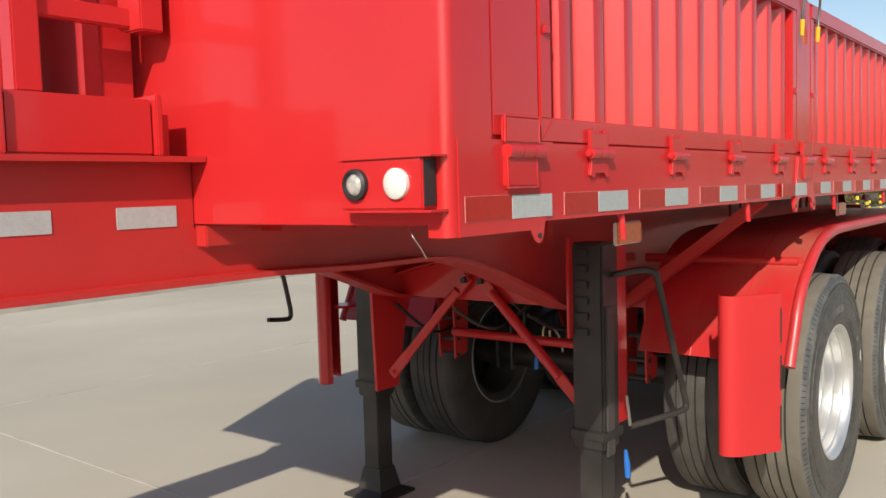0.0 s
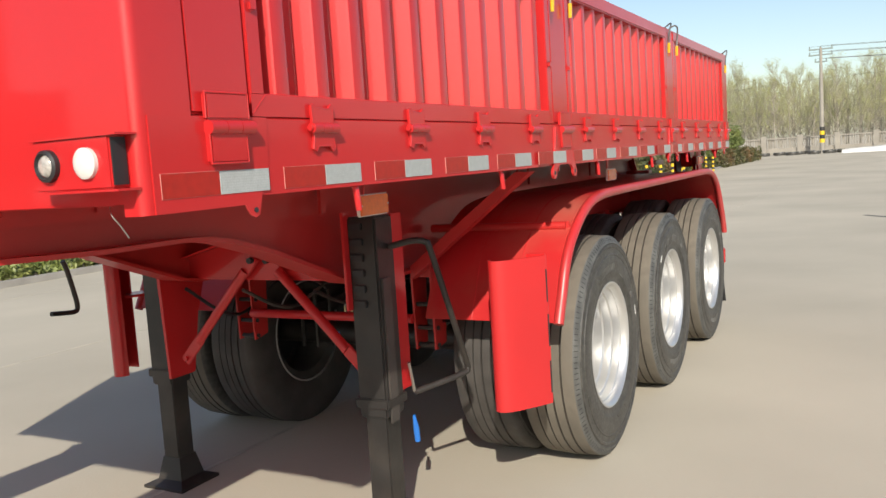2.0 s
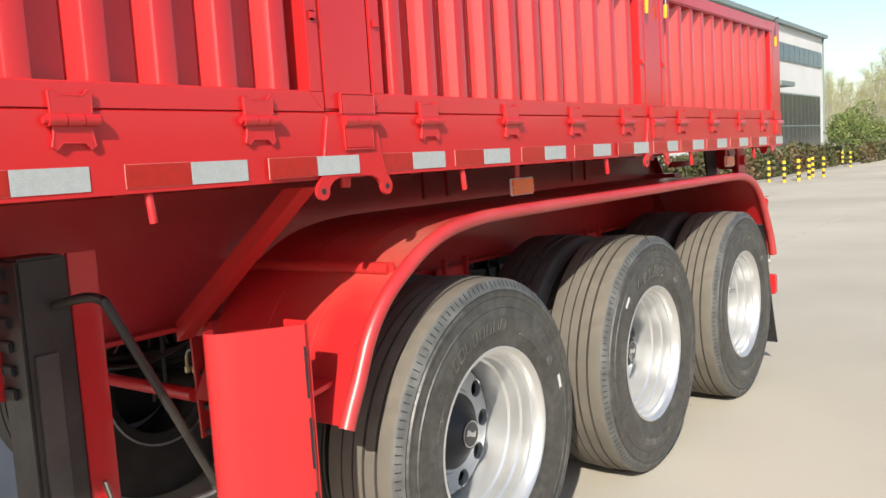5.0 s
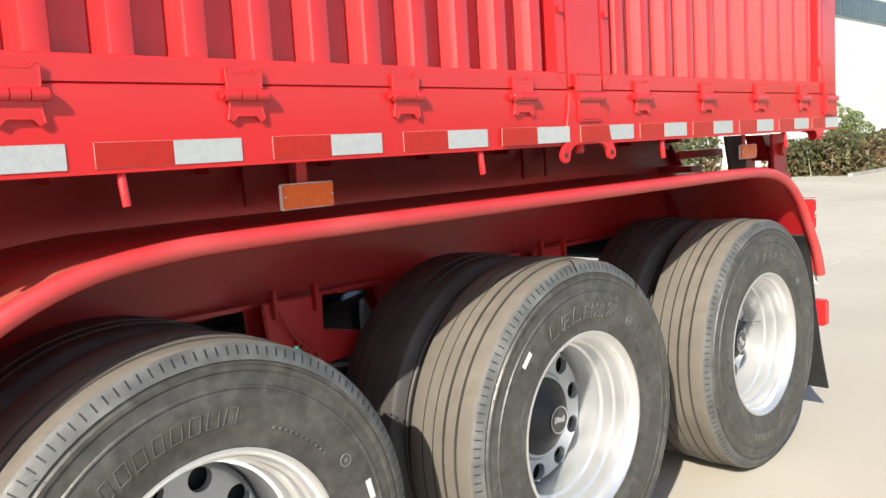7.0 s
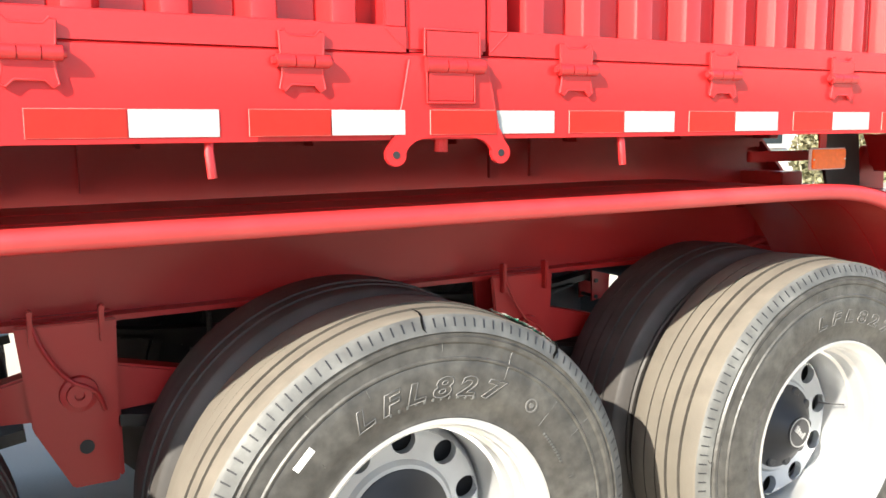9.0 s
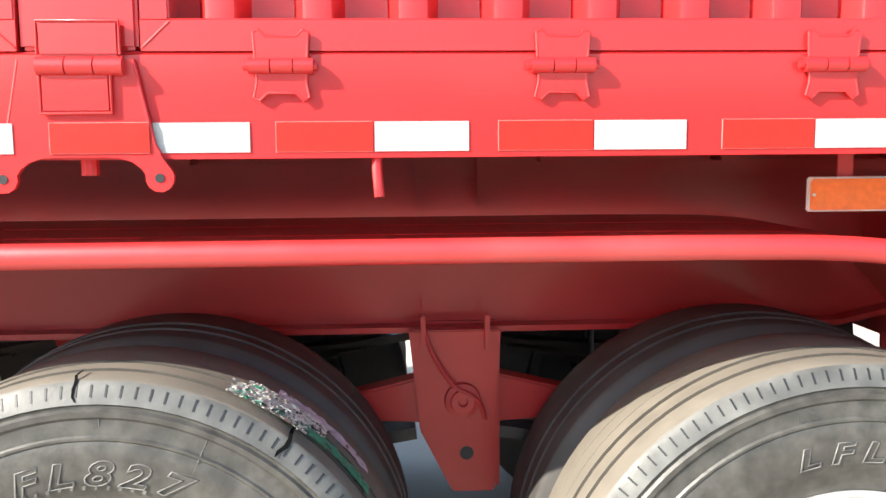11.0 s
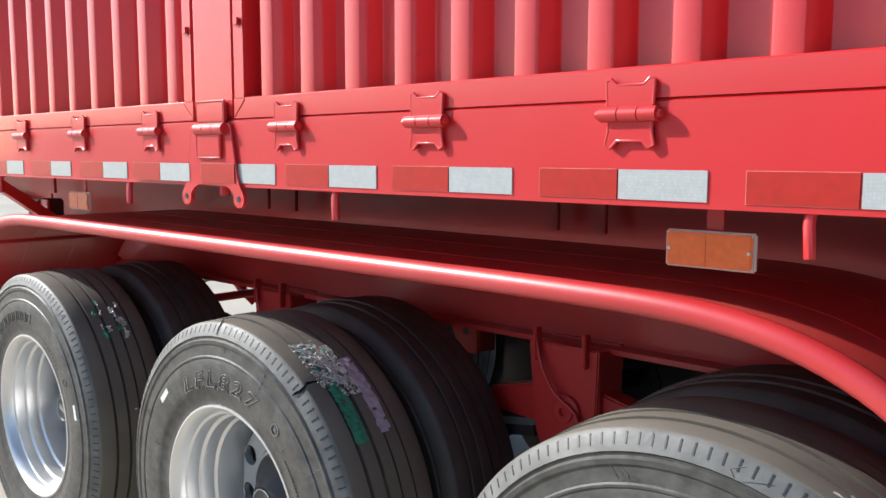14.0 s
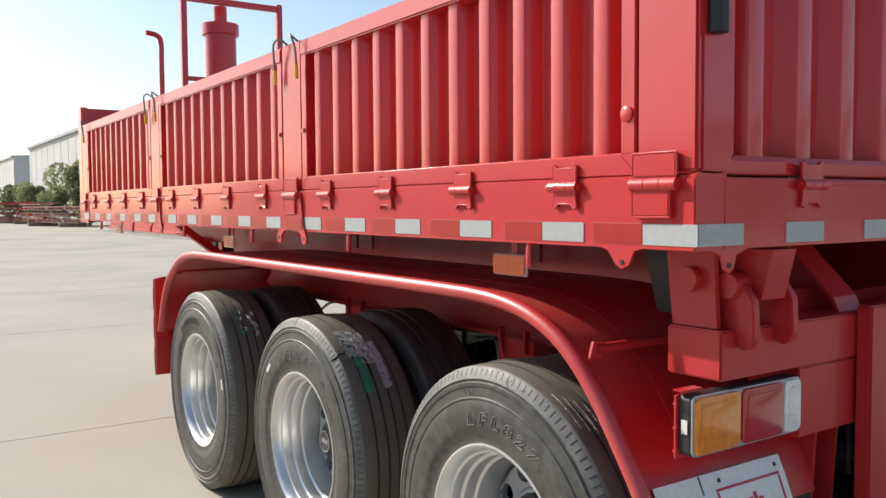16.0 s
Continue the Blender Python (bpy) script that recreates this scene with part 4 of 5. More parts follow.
for y in (0.66, WIDE - 0.77):
    ladder_bracket(2.08, y)
    ladder_bracket(5.8, y)
for x in AXLES:
    for y in (0.7, WIDE - 0.7):
        lp = part("leaf_spring", sheet(B(), [(x - 0.55, 0.75), (x - 0.3, 0.71), (x, 0.69), (x + 0.3, 0.71), (x + 0.55, 0.75)], 0.03, "y", y - 0.04, y + 0.04), BLACK_PAINT, trailer, "black leaf spring pack")
        for k in range(1, 4):
            w = 0.5 - 0.11 * k
            part("leaf", sheet(B(), [(x - w, 0.715 - 0.026 * k + 0.02), (x, 0.688 - 0.026 * k), (x + w, 0.715 - 0.026 * k + 0.02)], 0.02, "y", y - 0.04, y + 0.04), BLACK_PAINT, lp)
        for s in (-0.07, 0.07):
            part("u_bolt", tube(B(), [(x + s, y - 0.05, 0.46), (x + s, y - 0.05, 0.77), (x + s, y + 0.05, 0.77), (x + s, y + 0.05, 0.46)], 0.011, 8), BLACK_PAINT, lp)
        part("brake_chamber", tube(B(), [(x - 0.22, y + 0.17, 0.7), (x - 0.02, y + 0.17, 0.74)], 0.075, 18), BLACK_PAINT, trailer, "black round brake chamber", smooth=True)
# added drum that closes a bright gap seen through under the chassis
part("gap_blocker_drum", tube(B(), [(5.6, 0.84, 0.935), (5.6, 0.86, 0.935), (5.6, 1.64, 0.935), (5.6, 1.66, 0.935)], [0.07, 0.12, 0.12, 0.07], 24), BLACK_PAINT, trailer, "black round drum added under the chassis to block a bright gap", smooth=True)
# cross members between the girders
for x in (2.2, 3.32, 4.64, 5.55):
    part("cross_member", box(B(), x - 0.05, x + 0.05, BEAM_Y, WIDE - BEAM_Y, 1.06, 1.24, 0.006), CHASSIS_RED, trailer, "red box cross member")
# air lines and hoses slung between the axles
for k, (y, sag) in enumerate(((1.0, 0.12), (1.75, 0.2), (1.4, 0.15))):
    part("air_hose", tube(B(), smooth_path([(1.6, y, 0.96), (2.0, y + 0.05, 0.96 - sag), (2.4, y, 0.93), (3.3, y, 0.97), (4.65, y, 0.96)], 6), 0.009, 8), (BLACK_PAINT, HUB, GREY_STEEL)[k], trailer, "thin slung air hose", smooth=True)


# ---------------------------------------------------------------- rear end
def rounded(bm, y0, y1, z0, z1, r, x0, x1, bevel):
    """A block with rounded corners in the upright plane, its front edge softened."""
    pts = []
    for cy, cz, a0 in ((y1 - r, z1 - r, 0), (y0 + r, z1 - r, 90), (y0 + r, z0 + r, 180), (y1 - r, z0 + r, 270)):
        for k in range(6):
            a = radians(a0 + 18 * k)
            pts.append((cy + r * math.cos(a), cz + r * math.sin(a), ))
    cy, cz = (y0 + y1) / 2, (z0 + z1) / 2
    rows = [[bm.verts.new((x, cy + (p - cy) * (1 - i / (y1 - cy)), cz + (q - cz) * (1 - i / (z1 - cz)))) for p, q in pts] for x, i in ((x0, 0.0), (x1 - bevel, 0.0), (x1 - 0.3 * bevel, 0.3 * bevel), (x1, bevel))]
    n = len(pts)
    for a, b in zip(rows, rows[1:]):
        for k in range(n):
            bm.faces.new((a[k], a[(k + 1) % n], b[(k + 1) % n], b[k]))
    bm.faces.new(rows[0][::-1])
    bm.faces.new(rows[-1])
    return bm


def rear_end():
    cb = part("rear_cross_box", box(B(), 5.765, 5.925, 0.185, WIDE - 0.185, 1.122, 1.24, 0.005), CHASSIS_RED, trailer, "red rear cross box carrying the tipping hinges")
    for y0, s in ((0.25, 1), (WIDE - 0.25, -1)):
        for y in (y0, y0 + s * 0.15):
            lug = [(5.83, 1.241), (5.835, 1.34), (5.862, 1.385), (5.885, 1.39), (5.945, 1.345), (5.97, 1.31), (5.975, 1.225), (5.962, 1.2), (5.945, 1.193), (5.927, 1.2), (5.927, 1.241)]
            part("hinge_lug", prism(B(), lug, "y", y - 0.013, y + 0.013, 0.003), CHASSIS_RED, cb, "rounded red hinge lug")
        ys = sorted((y0 - s * 0.03, y0 + s * 0.17))
        part("hinge_pin", tube(B(), [(5.91, ys[0], 1.343), (5.91, ys[1], 1.343)], 0.03, 18), CHASSIS_RED, cb, smooth=True)
        ys = sorted((y0 + s * 0.025, y0 + s * 0.115))
        part("hinge_block", prism(B(), [(5.81, 1.428), (5.995, 1.428), (5.965, 1.31), (5.88, 1.3)], "y", *ys), CHASSIS_RED, cb)
        ys = sorted((y0 - s * 0.05, y0 - s * 0.035))
        part("hinge_cheek", prism(B(), [(5.75, 1.43), (5.89, 1.43), (5.9, 1.242), (5.77, 1.242)], "y", *ys), CHASSIS_RED, cb)
        part("boss", tube(B(), [(5.83, y0 - s * 0.075, 1.355), (5.83, y0 - s * 0.04, 1.355)], 0.03, 14), CHASSIS_RED, cb)
    for y in (0.585, WIDE - 0.785):
        part("seat_block", box(B(), 5.68, 5.793, y, y + 0.2, 1.2, 1.295, 0.004), CHASSIS_RED, cb)
    for y in (0.335, WIDE - 0.347):
        # gusset takes the black paint to hold the deep shade under the body
        part("hinge_gusset", prism(B(), [(5.548, 1.432), (5.745, 1.432), (5.768, 1.244), (5.6, 1.244)], "y", y, y + 0.012, 0.002), BLACK_PAINT, cb, "gusset plate beside the tipping hinge, blackened for the shade there")
    part("lower_box", box(B(), 5.77, 5.92, 0.5, WIDE - 0.5, 0.94, 1.119, 0.004), CHASSIS_RED, cb)
    for y in (0.745, WIDE - 0.905):
        part("end_column", box(B(), 5.9265, 5.97, y, y + 0.16, 0.46, 1.262, 0.006), CHASSIS_RED, trailer, "red upright end column of the chassis")
    # tail lamp clusters
    for y in (0.072, WIDE - 0.072 - 0.407):
        base = part("tail_lamp", rounded(B(), y, y + 0.407, 0.966, 1.106, 0.014, 5.9, 5.932, 0.004), HUB, trailer, "tail lamp cluster with amber, red and white lenses")
        part("lamp_rim", rounded(B(), y + 0.001, y + 0.406, 0.967, 1.105, 0.013, 5.932, 5.9375, 0.002), LAMP_RIM, base, "pale clear lens border")
        for a, b, m, nm in ((0.005, 0.165, LENS_AMBER, "amber lens"), (0.171, 0.33, LENS_RED, "red lens"), (0.335, 0.403, LENS_CLEAR, "white lens")):
            part("lens", rounded(B(), y + a, y + b, 0.971, 1.101, 0.016, 5.937, 5.9445, 0.005), m, base, nm, smooth=True)
            part("lens_field", rounded(B(), y + a + 0.016, y + b - 0.016, 0.987, 1.085, 0.012, 5.9448, 5.9465, 0.001), m, base, smooth=True)
        part("lamp_back_plate", box(B(), 5.89, 5.898, y - 0.008, y + 0.4, 0.958, 1.104, 0.002), RED, base, "red plate behind the lamps")
        part("side_reflector", box(B(), 5.908, 5.924, y - 0.003, y + 0.001, 1.018, 1.05), LAMP_WHITE, base)
        part("lamp_shelf", box(B(), 5.89, 5.916, y - 0.01, y + 0.06, 1.114, 1.117), RED, base)
        for z in (0.975, 1.028, 1.082):
            part("tab", box(B(), 5.892, 5.902, y - 0.013, y + 0.002, z, z + 0.005), RED, base)

    # white notice plate with unreadable red print, fixed on the lower end of the mudguard
    def on_guard(y0, y1, d0, d1, lift, thick):
        """A thin strip lying on the mudguard's end, d metres down from the plate's upper edge."""
        line = [(5.826, 0.884), (5.854, 0.825), (5.878, 0.765), (5.9, 0.69)]
        run = [0.0]
        for p, q in zip(line, line[1:]):
            run.append(run[-1] + math.dist(p, q))
        ds = [d0] + [r for r in run if d0 < r < d1] + [d1]
        pts = [(float(np.interp(d, run, [p[0] for p in line])) + 0.92 * lift, float(np.interp(d, run, [p[1] for p in line])) + 0.39 * lift) for d in ds]
        return sheet(B(), pts, thick, "y", y0, y1)
    sign = part("notice_plate", on_guard(0.056, 0.535, 0.014, 0.2, 0.006, 0.004), LAMP_WHITE, trailer, "white notice plate with red print")
    part("print_frame", on_guard(0.26, 0.51, 0.055, 0.061, 0.009, 0.0015), PRINT, sign)
    part("print_frame", on_guard(0.26, 0.266, 0.063, 0.2, 0.009, 0.0015), PRINT, sign)
    part("print_frame", on_guard(0.504, 0.51, 0.063, 0.2, 0.009, 0.0015), PRINT, sign)
    for a, b, c, d in ((0.34, 0.365, 0.095, 0.16), (0.371, 0.382, 0.095, 0.16), (0.388, 0.4, 0.085, 0.16), (0.406, 0.422, 0.1, 0.16), (0.3, 0.47, 0.172, 0.19)):
        part("print_bar", on_guard(a, b, c, d, 0.009, 0.0015), PRINT, sign)
    for a in (0.275, 0.5):
        part("rivet", on_guard(a, a + 0.009, 0.031, 0.041, 0.0095, 0.002), HUB, sign)
    part("drip_mark", on_guard(0.21, 0.214, 0.015, 0.06, 0.0088, 0.001), HUB, sign)
    # rubber flaps and underrun bar
    for y in (0.06, WIDE - 0.66):
        fl = part("rubber_flap", sheet(B(), smooth_path([(5.762, 0.95), (5.825, 0.85), (5.885, 0.6), (5.95, 0.37), (6.035, 0.15)], 4), 0.008, "y", y, y + 0.6), FLAP, trailer, "black rubber mud flap")
    bar = part("underrun_bar", box(B(), 5.971, 6.03, 0.05, WIDE - 0.05, 0.477, 0.605, 0.008), RED, trailer, "red rear underrun bar")
    for y in (0.68, WIDE - 0.76):
        part("bar_bracket", box(B(), 5.9, 5.97, y, y + 0.06, 0.48, 0.6), RED, bar)


PRINT = material("red_print", (0.5, 0.03, 0.06), 0.5)
rear_end()


# ---------------------------------------------------------------- hooks and lashings on the posts
DARK_STEEL = material("dull_steel", (0.2, 0.19, 0.18), 0.45, metal=0.8, vary=0.2)
YELLOW = material("yellow_plastic", (0.75, 0.42, 0.02), 0.35, vary=0.1)
for i, ((a, b), k) in enumerate(zip(POSTS, range(4))):
    for s, x in ((-1, a - 0.012), (1, b + 0.012)):
        if (k == 0 and s < 0) or (k == 3 and s > 0):
            continue
        hk = part("gate_hook", tube(B(), smooth_path([(x - s * 0.05, 0.02, 2.181), (x - s * 0.05, -0.02, 2.209), (x - s * 0.02, -0.035, 2.200), (x, -0.03, 2.162), (x + s * 0.004, -0.026, 2.124), (x + s * 0.002, -0.024, 2.086)], 4), 0.0048, 8), DARK_STEEL, trailer,
                  "bent steel gate hook with a yellow grip", smooth=True)
        part("grip", tube(B(), [(x + s * 0.002, -0.024, 2.091), (x + s * 0.002, -0.022, 2.034)], [0.009, 0.0075], 10), YELLOW, hk, "yellow plastic grip", smooth=True)
part("corner_latch", tube(B(), [(6.012, 0.05, 1.890), (6.012, 0.05, 2.182)], 0.022, 10), HUB, trailer, "dark upright door latch", smooth=True)


# ---------------------------------------------------------------- the yard round the trailer
BARK = material("pale_bark", (0.31, 0.28, 0.23), 0.9, vary=0.25, scale=3, bump=0.3)
YOUNG_LEAF = material("young_leaf", (0.36, 0.37, 0.16), 0.7, vary=0.35, scale=0.6)
DARK_LEAF = material("evergreen_leaf", (0.12, 0.165, 0.045), 0.55, vary=0.4, scale=1.2, second=(0.19, 0.19, 0.05), second_scale=0.9, second_amount=0.8)
# leaf colour of the far trees, greyed and lightened to hold the haze
FAR_LEAF = material("grey_green_leaf", (0.2, 0.22, 0.125), 0.7, vary=0.4, scale=1.0, second=(0.27, 0.25, 0.15), second_scale=0.7, second_amount=0.7)
_n, _l = FAR_LEAF.node_tree.nodes, FAR_LEAF.node_tree.links
_t, _m = _n.new("ShaderNodeBsdfTranslucent"), _n.new("ShaderNodeMixShader")
_t.inputs["Color"].default_value = (0.3, 0.34, 0.16, 1)
_m.inputs["Fac"].default_value = 0.5
_l.new(_n["Principled BSDF"].outputs["BSDF"], _m.inputs[1])
_l.new(_t.outputs["BSDF"], _m.inputs[2])
_l.new(_m.outputs["Shader"], _n["Material Output"].inputs["Surface"])
RUST = material("rusty_steel", (0.3, 0.14, 0.105), 0.8, vary=0.35, scale=1.2, second=(0.42, 0.33, 0.28), second_scale=0.8, second_amount=0.7)
HEDGE_LEAF = material("hedge_leaf", (0.065, 0.075, 0.025), 0.6, vary=0.4, scale=1.5, second=(0.15, 0.065, 0.03), second_scale=0.8, second_amount=0.9)
DRY_LEAF = material("pale_hedge_leaf", (0.2, 0.185, 0.1), 0.6, vary=0.35, scale=2.5, second=(0.12, 0.125, 0.06), second_scale=1.5, second_amount=0.7)
WHITE_WALL = material("white_plastered_wall", (0.64, 0.64, 0.625), 0.8, vary=0.05, scale=0.5, bump=0.1)
GREY_CLAD = material("grey_cladding", (0.36, 0.375, 0.385), 0.55, vary=0.08, scale=0.4)
FENCE_CONC = material("fence_concrete", (0.29, 0.27, 0.235), 0.85, vary=0.15, scale=1.0)
GLASS_DARK = material("dark_window_glass", (0.035, 0.045, 0.05), 0.12, vary=0.2, scale=0.7)
GREEN_FRAME = material("grey_green_frame", (0.2, 0.25, 0.24), 0.5, vary=0.1)
KERB_CONC = material("kerb_concrete", (0.33, 0.31, 0.28), 0.85, vary=0.15, scale=2, bump=0.3)
STRIPE_YELLOW = material("yellow_band", (0.75, 0.5, 0.03), 0.5)
STRIPE_BLACK = material("black_band", (0.03, 0.03, 0.03), 0.5)
JOINT = material("joint_filler", (0.455, 0.417, 0.343), 0.85, vary=0.2, scale=3)
SOIL = material("dry_soil", (0.24, 0.19, 0.13), 0.95, vary=0.3, scale=1.5, bump=0.4)


def leaf_cloud(places, size, rng):
    """Many small bent leaves at given places, as one mesh."""
    n = len(places)
    a = rng.normal(size=(n, 3))
    a /= np.linalg.norm(a, axis=1)[:, None]
    b = np.cross(a, rng.normal(size=(n, 3)))
    b /= np.linalg.norm(b, axis=1)[:, None]
    s = size * rng.uniform(0.6, 1.4, (n, 1))
    p = np.asarray(places)
    v = np.stack([p - a * s, p + b * s * 0.5, p + a * s, p - b * s * 0.5], 1).reshape(-1, 3)
    me = bpy.data.meshes.new("leaves")
    me.from_pydata(v.tolist(), [], (np.arange(4 * n).reshape(n, 4)).tolist())
    return me


def poplar_meshes(seed, high):
    """A slim tree in first leaf: trunk, steep limbs, fine twigs and a thin crown."""
    rng = np.random.default_rng(seed)
    bm = B()
    lean = rng.normal(0, 0.02, 2)
    trunk = [(lean[0] * z, lean[1] * z, z) for z in np.linspace(0, high * 0.92, 7)]
    tube(bm, trunk, [0.065 * (1 - 0.13 * k) for k in range(7)], 6)
    tips = []
    for k in range(42):
        z = high * rng.uniform(0.08, 0.86)
        ang = rng.uniform(0, math.tau)
        ln = (high - z) * rng.uniform(0.25, 0.5) + 0.3
        c, s = math.cos(ang), math.sin(ang)
        p0 = Vector((lean[0] * z, lean[1] * z, z))
        p1 = p0 + Vector((c * ln * 0.35, s * ln * 0.35, ln * 0.5))
        p2 = p0 + Vector((c * ln * 0.5, s * ln * 0.5, ln))
        tube(bm, [p0, p1, p2], [0.024, 0.015, 0.006], 4, False)
        for q in range(5):
            t = rng.uniform(0.3, 1)
            base = p0.lerp(p1, t * 2) if t < 0.5 else p1.lerp(p2, t * 2 - 1)
            tip = base + Vector((rng.normal(0, 0.28), rng.normal(0, 0.28), rng.uniform(0.2, 0.7)))
            tube(bm, [base, tip], [0.008, 0.003], 3, False)
            tips.append((base, tip))
    wood = mesh_of(bm, "trunk")
    wood.materials.append(BARK)
    pts = []
    for base, tip in tips:
        for q in range(15):
            pts.append(base.lerp(tip, rng.uniform(0.2, 1.1)) + Vector(rng.normal(0, 0.16, 3)))
    leaves = leaf_cloud([tuple(p) for p in pts], 0.045, rng)
    leaves.materials.append(YOUNG_LEAF)
    return wood, leaves


def put_tree(name, wood, leaves, x, y, scale, turn, label, group):
    t = empty(name, label, "tree", (x, y, GROUND), group=group)
    t.rotation_euler, t.scale = (0, 0, turn), (scale, scale, scale)
    part("trunk", wood, None, t)
    part("crown", leaves, None, t)


rng = np.random.default_rng(7)
kinds = [poplar_meshes(k, 9.5 + 0.6 * (k % 3)) for k in range(5)]
for row, (xr, count) in enumerate(((95, 46), (100, 52), (106, 52), (113, 50), (121, 48), (130, 46))):
    for k in range(count):
        y = -50 + 74 * (k + rng.uniform(-0.35, 0.35)) / count
        wood, leaves = kinds[int(rng.integers(5))]
        put_tree("poplar", wood, leaves, xr + rng.uniform(-2, 2), y, rng.uniform(0.7, 1.05), rng.uniform(0, 6), "slim poplar in thin yellow-green first leaf behind the wall", "poplar row")


def bush_meshes(seed, wide, high, count, trunk_high, leaf, mat):
    rng = np.random.default_rng(seed)
    bm = tube(B(), [(0, 0, 0), (0.05, 0, trunk_high), (0, 0.05, high * 0.7)], [0.09, 0.07, 0.02], 8)
    lumps = [(rng.normal(0, wide * 0.28), rng.normal(0, wide * 0.28), trunk_high + (high - trunk_high) * rng.uniform(0.1, 0.9), rng.uniform(0.25, 0.5) * wide * 0.7) for _ in range(16)]
    for a, b, c, r in lumps:
        tube(bm, [(0, 0, c * 0.55), (a * 0.7, b * 0.7, c)], [0.03, 0.008], 4, False)
    wood = mesh_of(bm, "trunk")
    wood.materials.append(BARK)
    pts = []
    for k in range(count):
        a, b, c, r = lumps[int(rng.integers(len(lumps)))]
        d = rng.normal(size=3)
        d /= np.linalg.norm(d)
        pts.append((a + d[0] * r * rng.uniform(0.6, 1), b + d[1] * r * rng.uniform(0.6, 1), max(0.2, c + d[2] * r * 0.8)))
    leaves = leaf_cloud(pts, leaf, rng)
    leaves.materials.append(mat)
    return wood, leaves


bushy = [bush_meshes(k, 3.0, 4.6, 4200, 0.8, 0.1, DARK_LEAF) for k in (31, 32)]
for k, (x, y, s) in enumerate(((50, 8.5, 0.62), (55.5, 9.2, 0.75), (62, 8.9, 0.6), (42, 12.4, 0.55))):
    put_tree("evergreen_tree", *bushy[k % 2], x, y, s, k * 1.3, "bushy dark evergreen tree with a short trunk", "evergreen trees")

far_bushy = [bush_meshes(k, 3.6, 4.6, 6500, 0.6, 0.15, FAR_LEAF) for k in (41, 42)]
for k, (x, y, s) in enumerate(((-67.5, 13.5, 1.22), (-82, 13.8, 0.72), (-91, 13.4, 0.85), (-100, 13.7, 0.9), (-110, 13.4, 0.98))):
    put_tree("evergreen_tree", *far_bushy[k % 2], x, y, s, k * 1.7, "bushy grey-green tree in front of the warehouse", "trees by the warehouse")


def hedge(x0, x1, y0, y1, high, seed, count, leaf=HEDGE_LEAF):
    rng = np.random.default_rng(seed)
    h = empty("hedge", "clipped low hedge of green and reddish leaves", "hedge", ((x0 + x1) / 2, (y0 + y1) / 2, GROUND))
    lx, ly = (x1 - x0) / 2, (y1 - y0) / 2
    bm = B()
    for k in range(40):
        a, b = rng.uniform(-lx, lx), rng.uniform(-ly, ly)
        tube(bm, [(a, b, 0), (a + rng.normal(0, 0.1), b + rng.normal(0, 0.1), high * 0.8)], [0.02, 0.006], 4, False)
    tagged(part("stems", bm, BARK, h), kind="stuff")
    u = rng.uniform(-1, 1, (count, 3))
    pts = [(a * lx * 1.02, b * ly * 1.05, (0.5 + 0.5 * c) * high * (0.9 + 0.16 * math.sin(a * lx * 2.1) + 0.1 * math.sin(b * 5 + a * 9))) for a, b, c in u if max(abs(a), abs(b), c) > 0.72]
    lv = leaf_cloud(pts, 0.085, rng)
    lv.materials.append(leaf)
    tagged(part("foliage", lv, None, h), kind="stuff")


hedge(28.6, 46, 7.95, 10.6, 1.2, 5, 32000)
hedge(50, 66, 7.4, 9.8, 1.0, 6, 12000)

hedge(20.9, 24.3, 12.0, 12.8, 1.7, 8, 11000, DRY_LEAF)
hedge(25.7, 28.4, 11.9, 13.4, 1.5, 9, 6500)


# kerbs and planting strip along the far edge
def kerb(x0, x1, y0, y1):
    k = new("kerb", mesh_of(box(B(), x0, x1, y0, y1, GROUND - 0.05, 0.1, 0.015), "kerb"))
    k.data.materials.append(KERB_CONC)
    tagged(k, "pale concrete kerb along the planting strip", "kerb", kind="structure")


kerb(-50, 19.5, 10.6, 10.74)
kerb(20.3, 28.5, 11.6, 11.74)
kerb(28, 50, 7.6, 7.75)
strip = new("planting_strip", mesh_of(box(B(), -50, 19.4, 10.74, 14.2, GROUND - 0.05, 0.07), "planting_strip"))
strip.data.materials.append(SOIL)
tagged(strip, "dry soil strip with sparse weeds", "planting strip", kind="structure")
g = np.random.default_rng(12)
pts = [(x, y, 0.07 + z) for x, y, z in zip(g.uniform(6.8, 14.5, 11000), 10.78 + 2.6 * g.beta(1, 1.4, 11000), g.gamma(1.8, 0.075, 11000))]
weeds = leaf_cloud(pts, 0.055, g)
weeds.materials.append(DARK_LEAF)
tagged(new("weeds", weeds), "sparse green weeds on dry soil", "weeds", kind="stuff")


def striped_post(x, y, high=0.77):
    p = empty("bollard", "short yellow and black banded bollard", "bollard", (x, y, GROUND), group="banded bollards")
    n = 7
    for k in range(n):
        part("band", BAND[k % 2], None, p, at=(0, 0, k * high / n))


BAND = []
for m in (STRIPE_YELLOW, STRIPE_BLACK):
    me = mesh_of(tube(B(), [(0, 0, 0), (0, 0, 0.11)], 0.06, 14), "band", True)
    me.materials.append(m)
    BAND.append(me)
for x, y in ((32.4, 7.47), (31.6, 6.72), (32.4, 6.44), (33.7, 6.39), (33.2, 6.62), (35.6, 6.7), (35.1, 6.19), (45.9, 7.7), (45.2, 7.2)):
    striped_post(x, y)


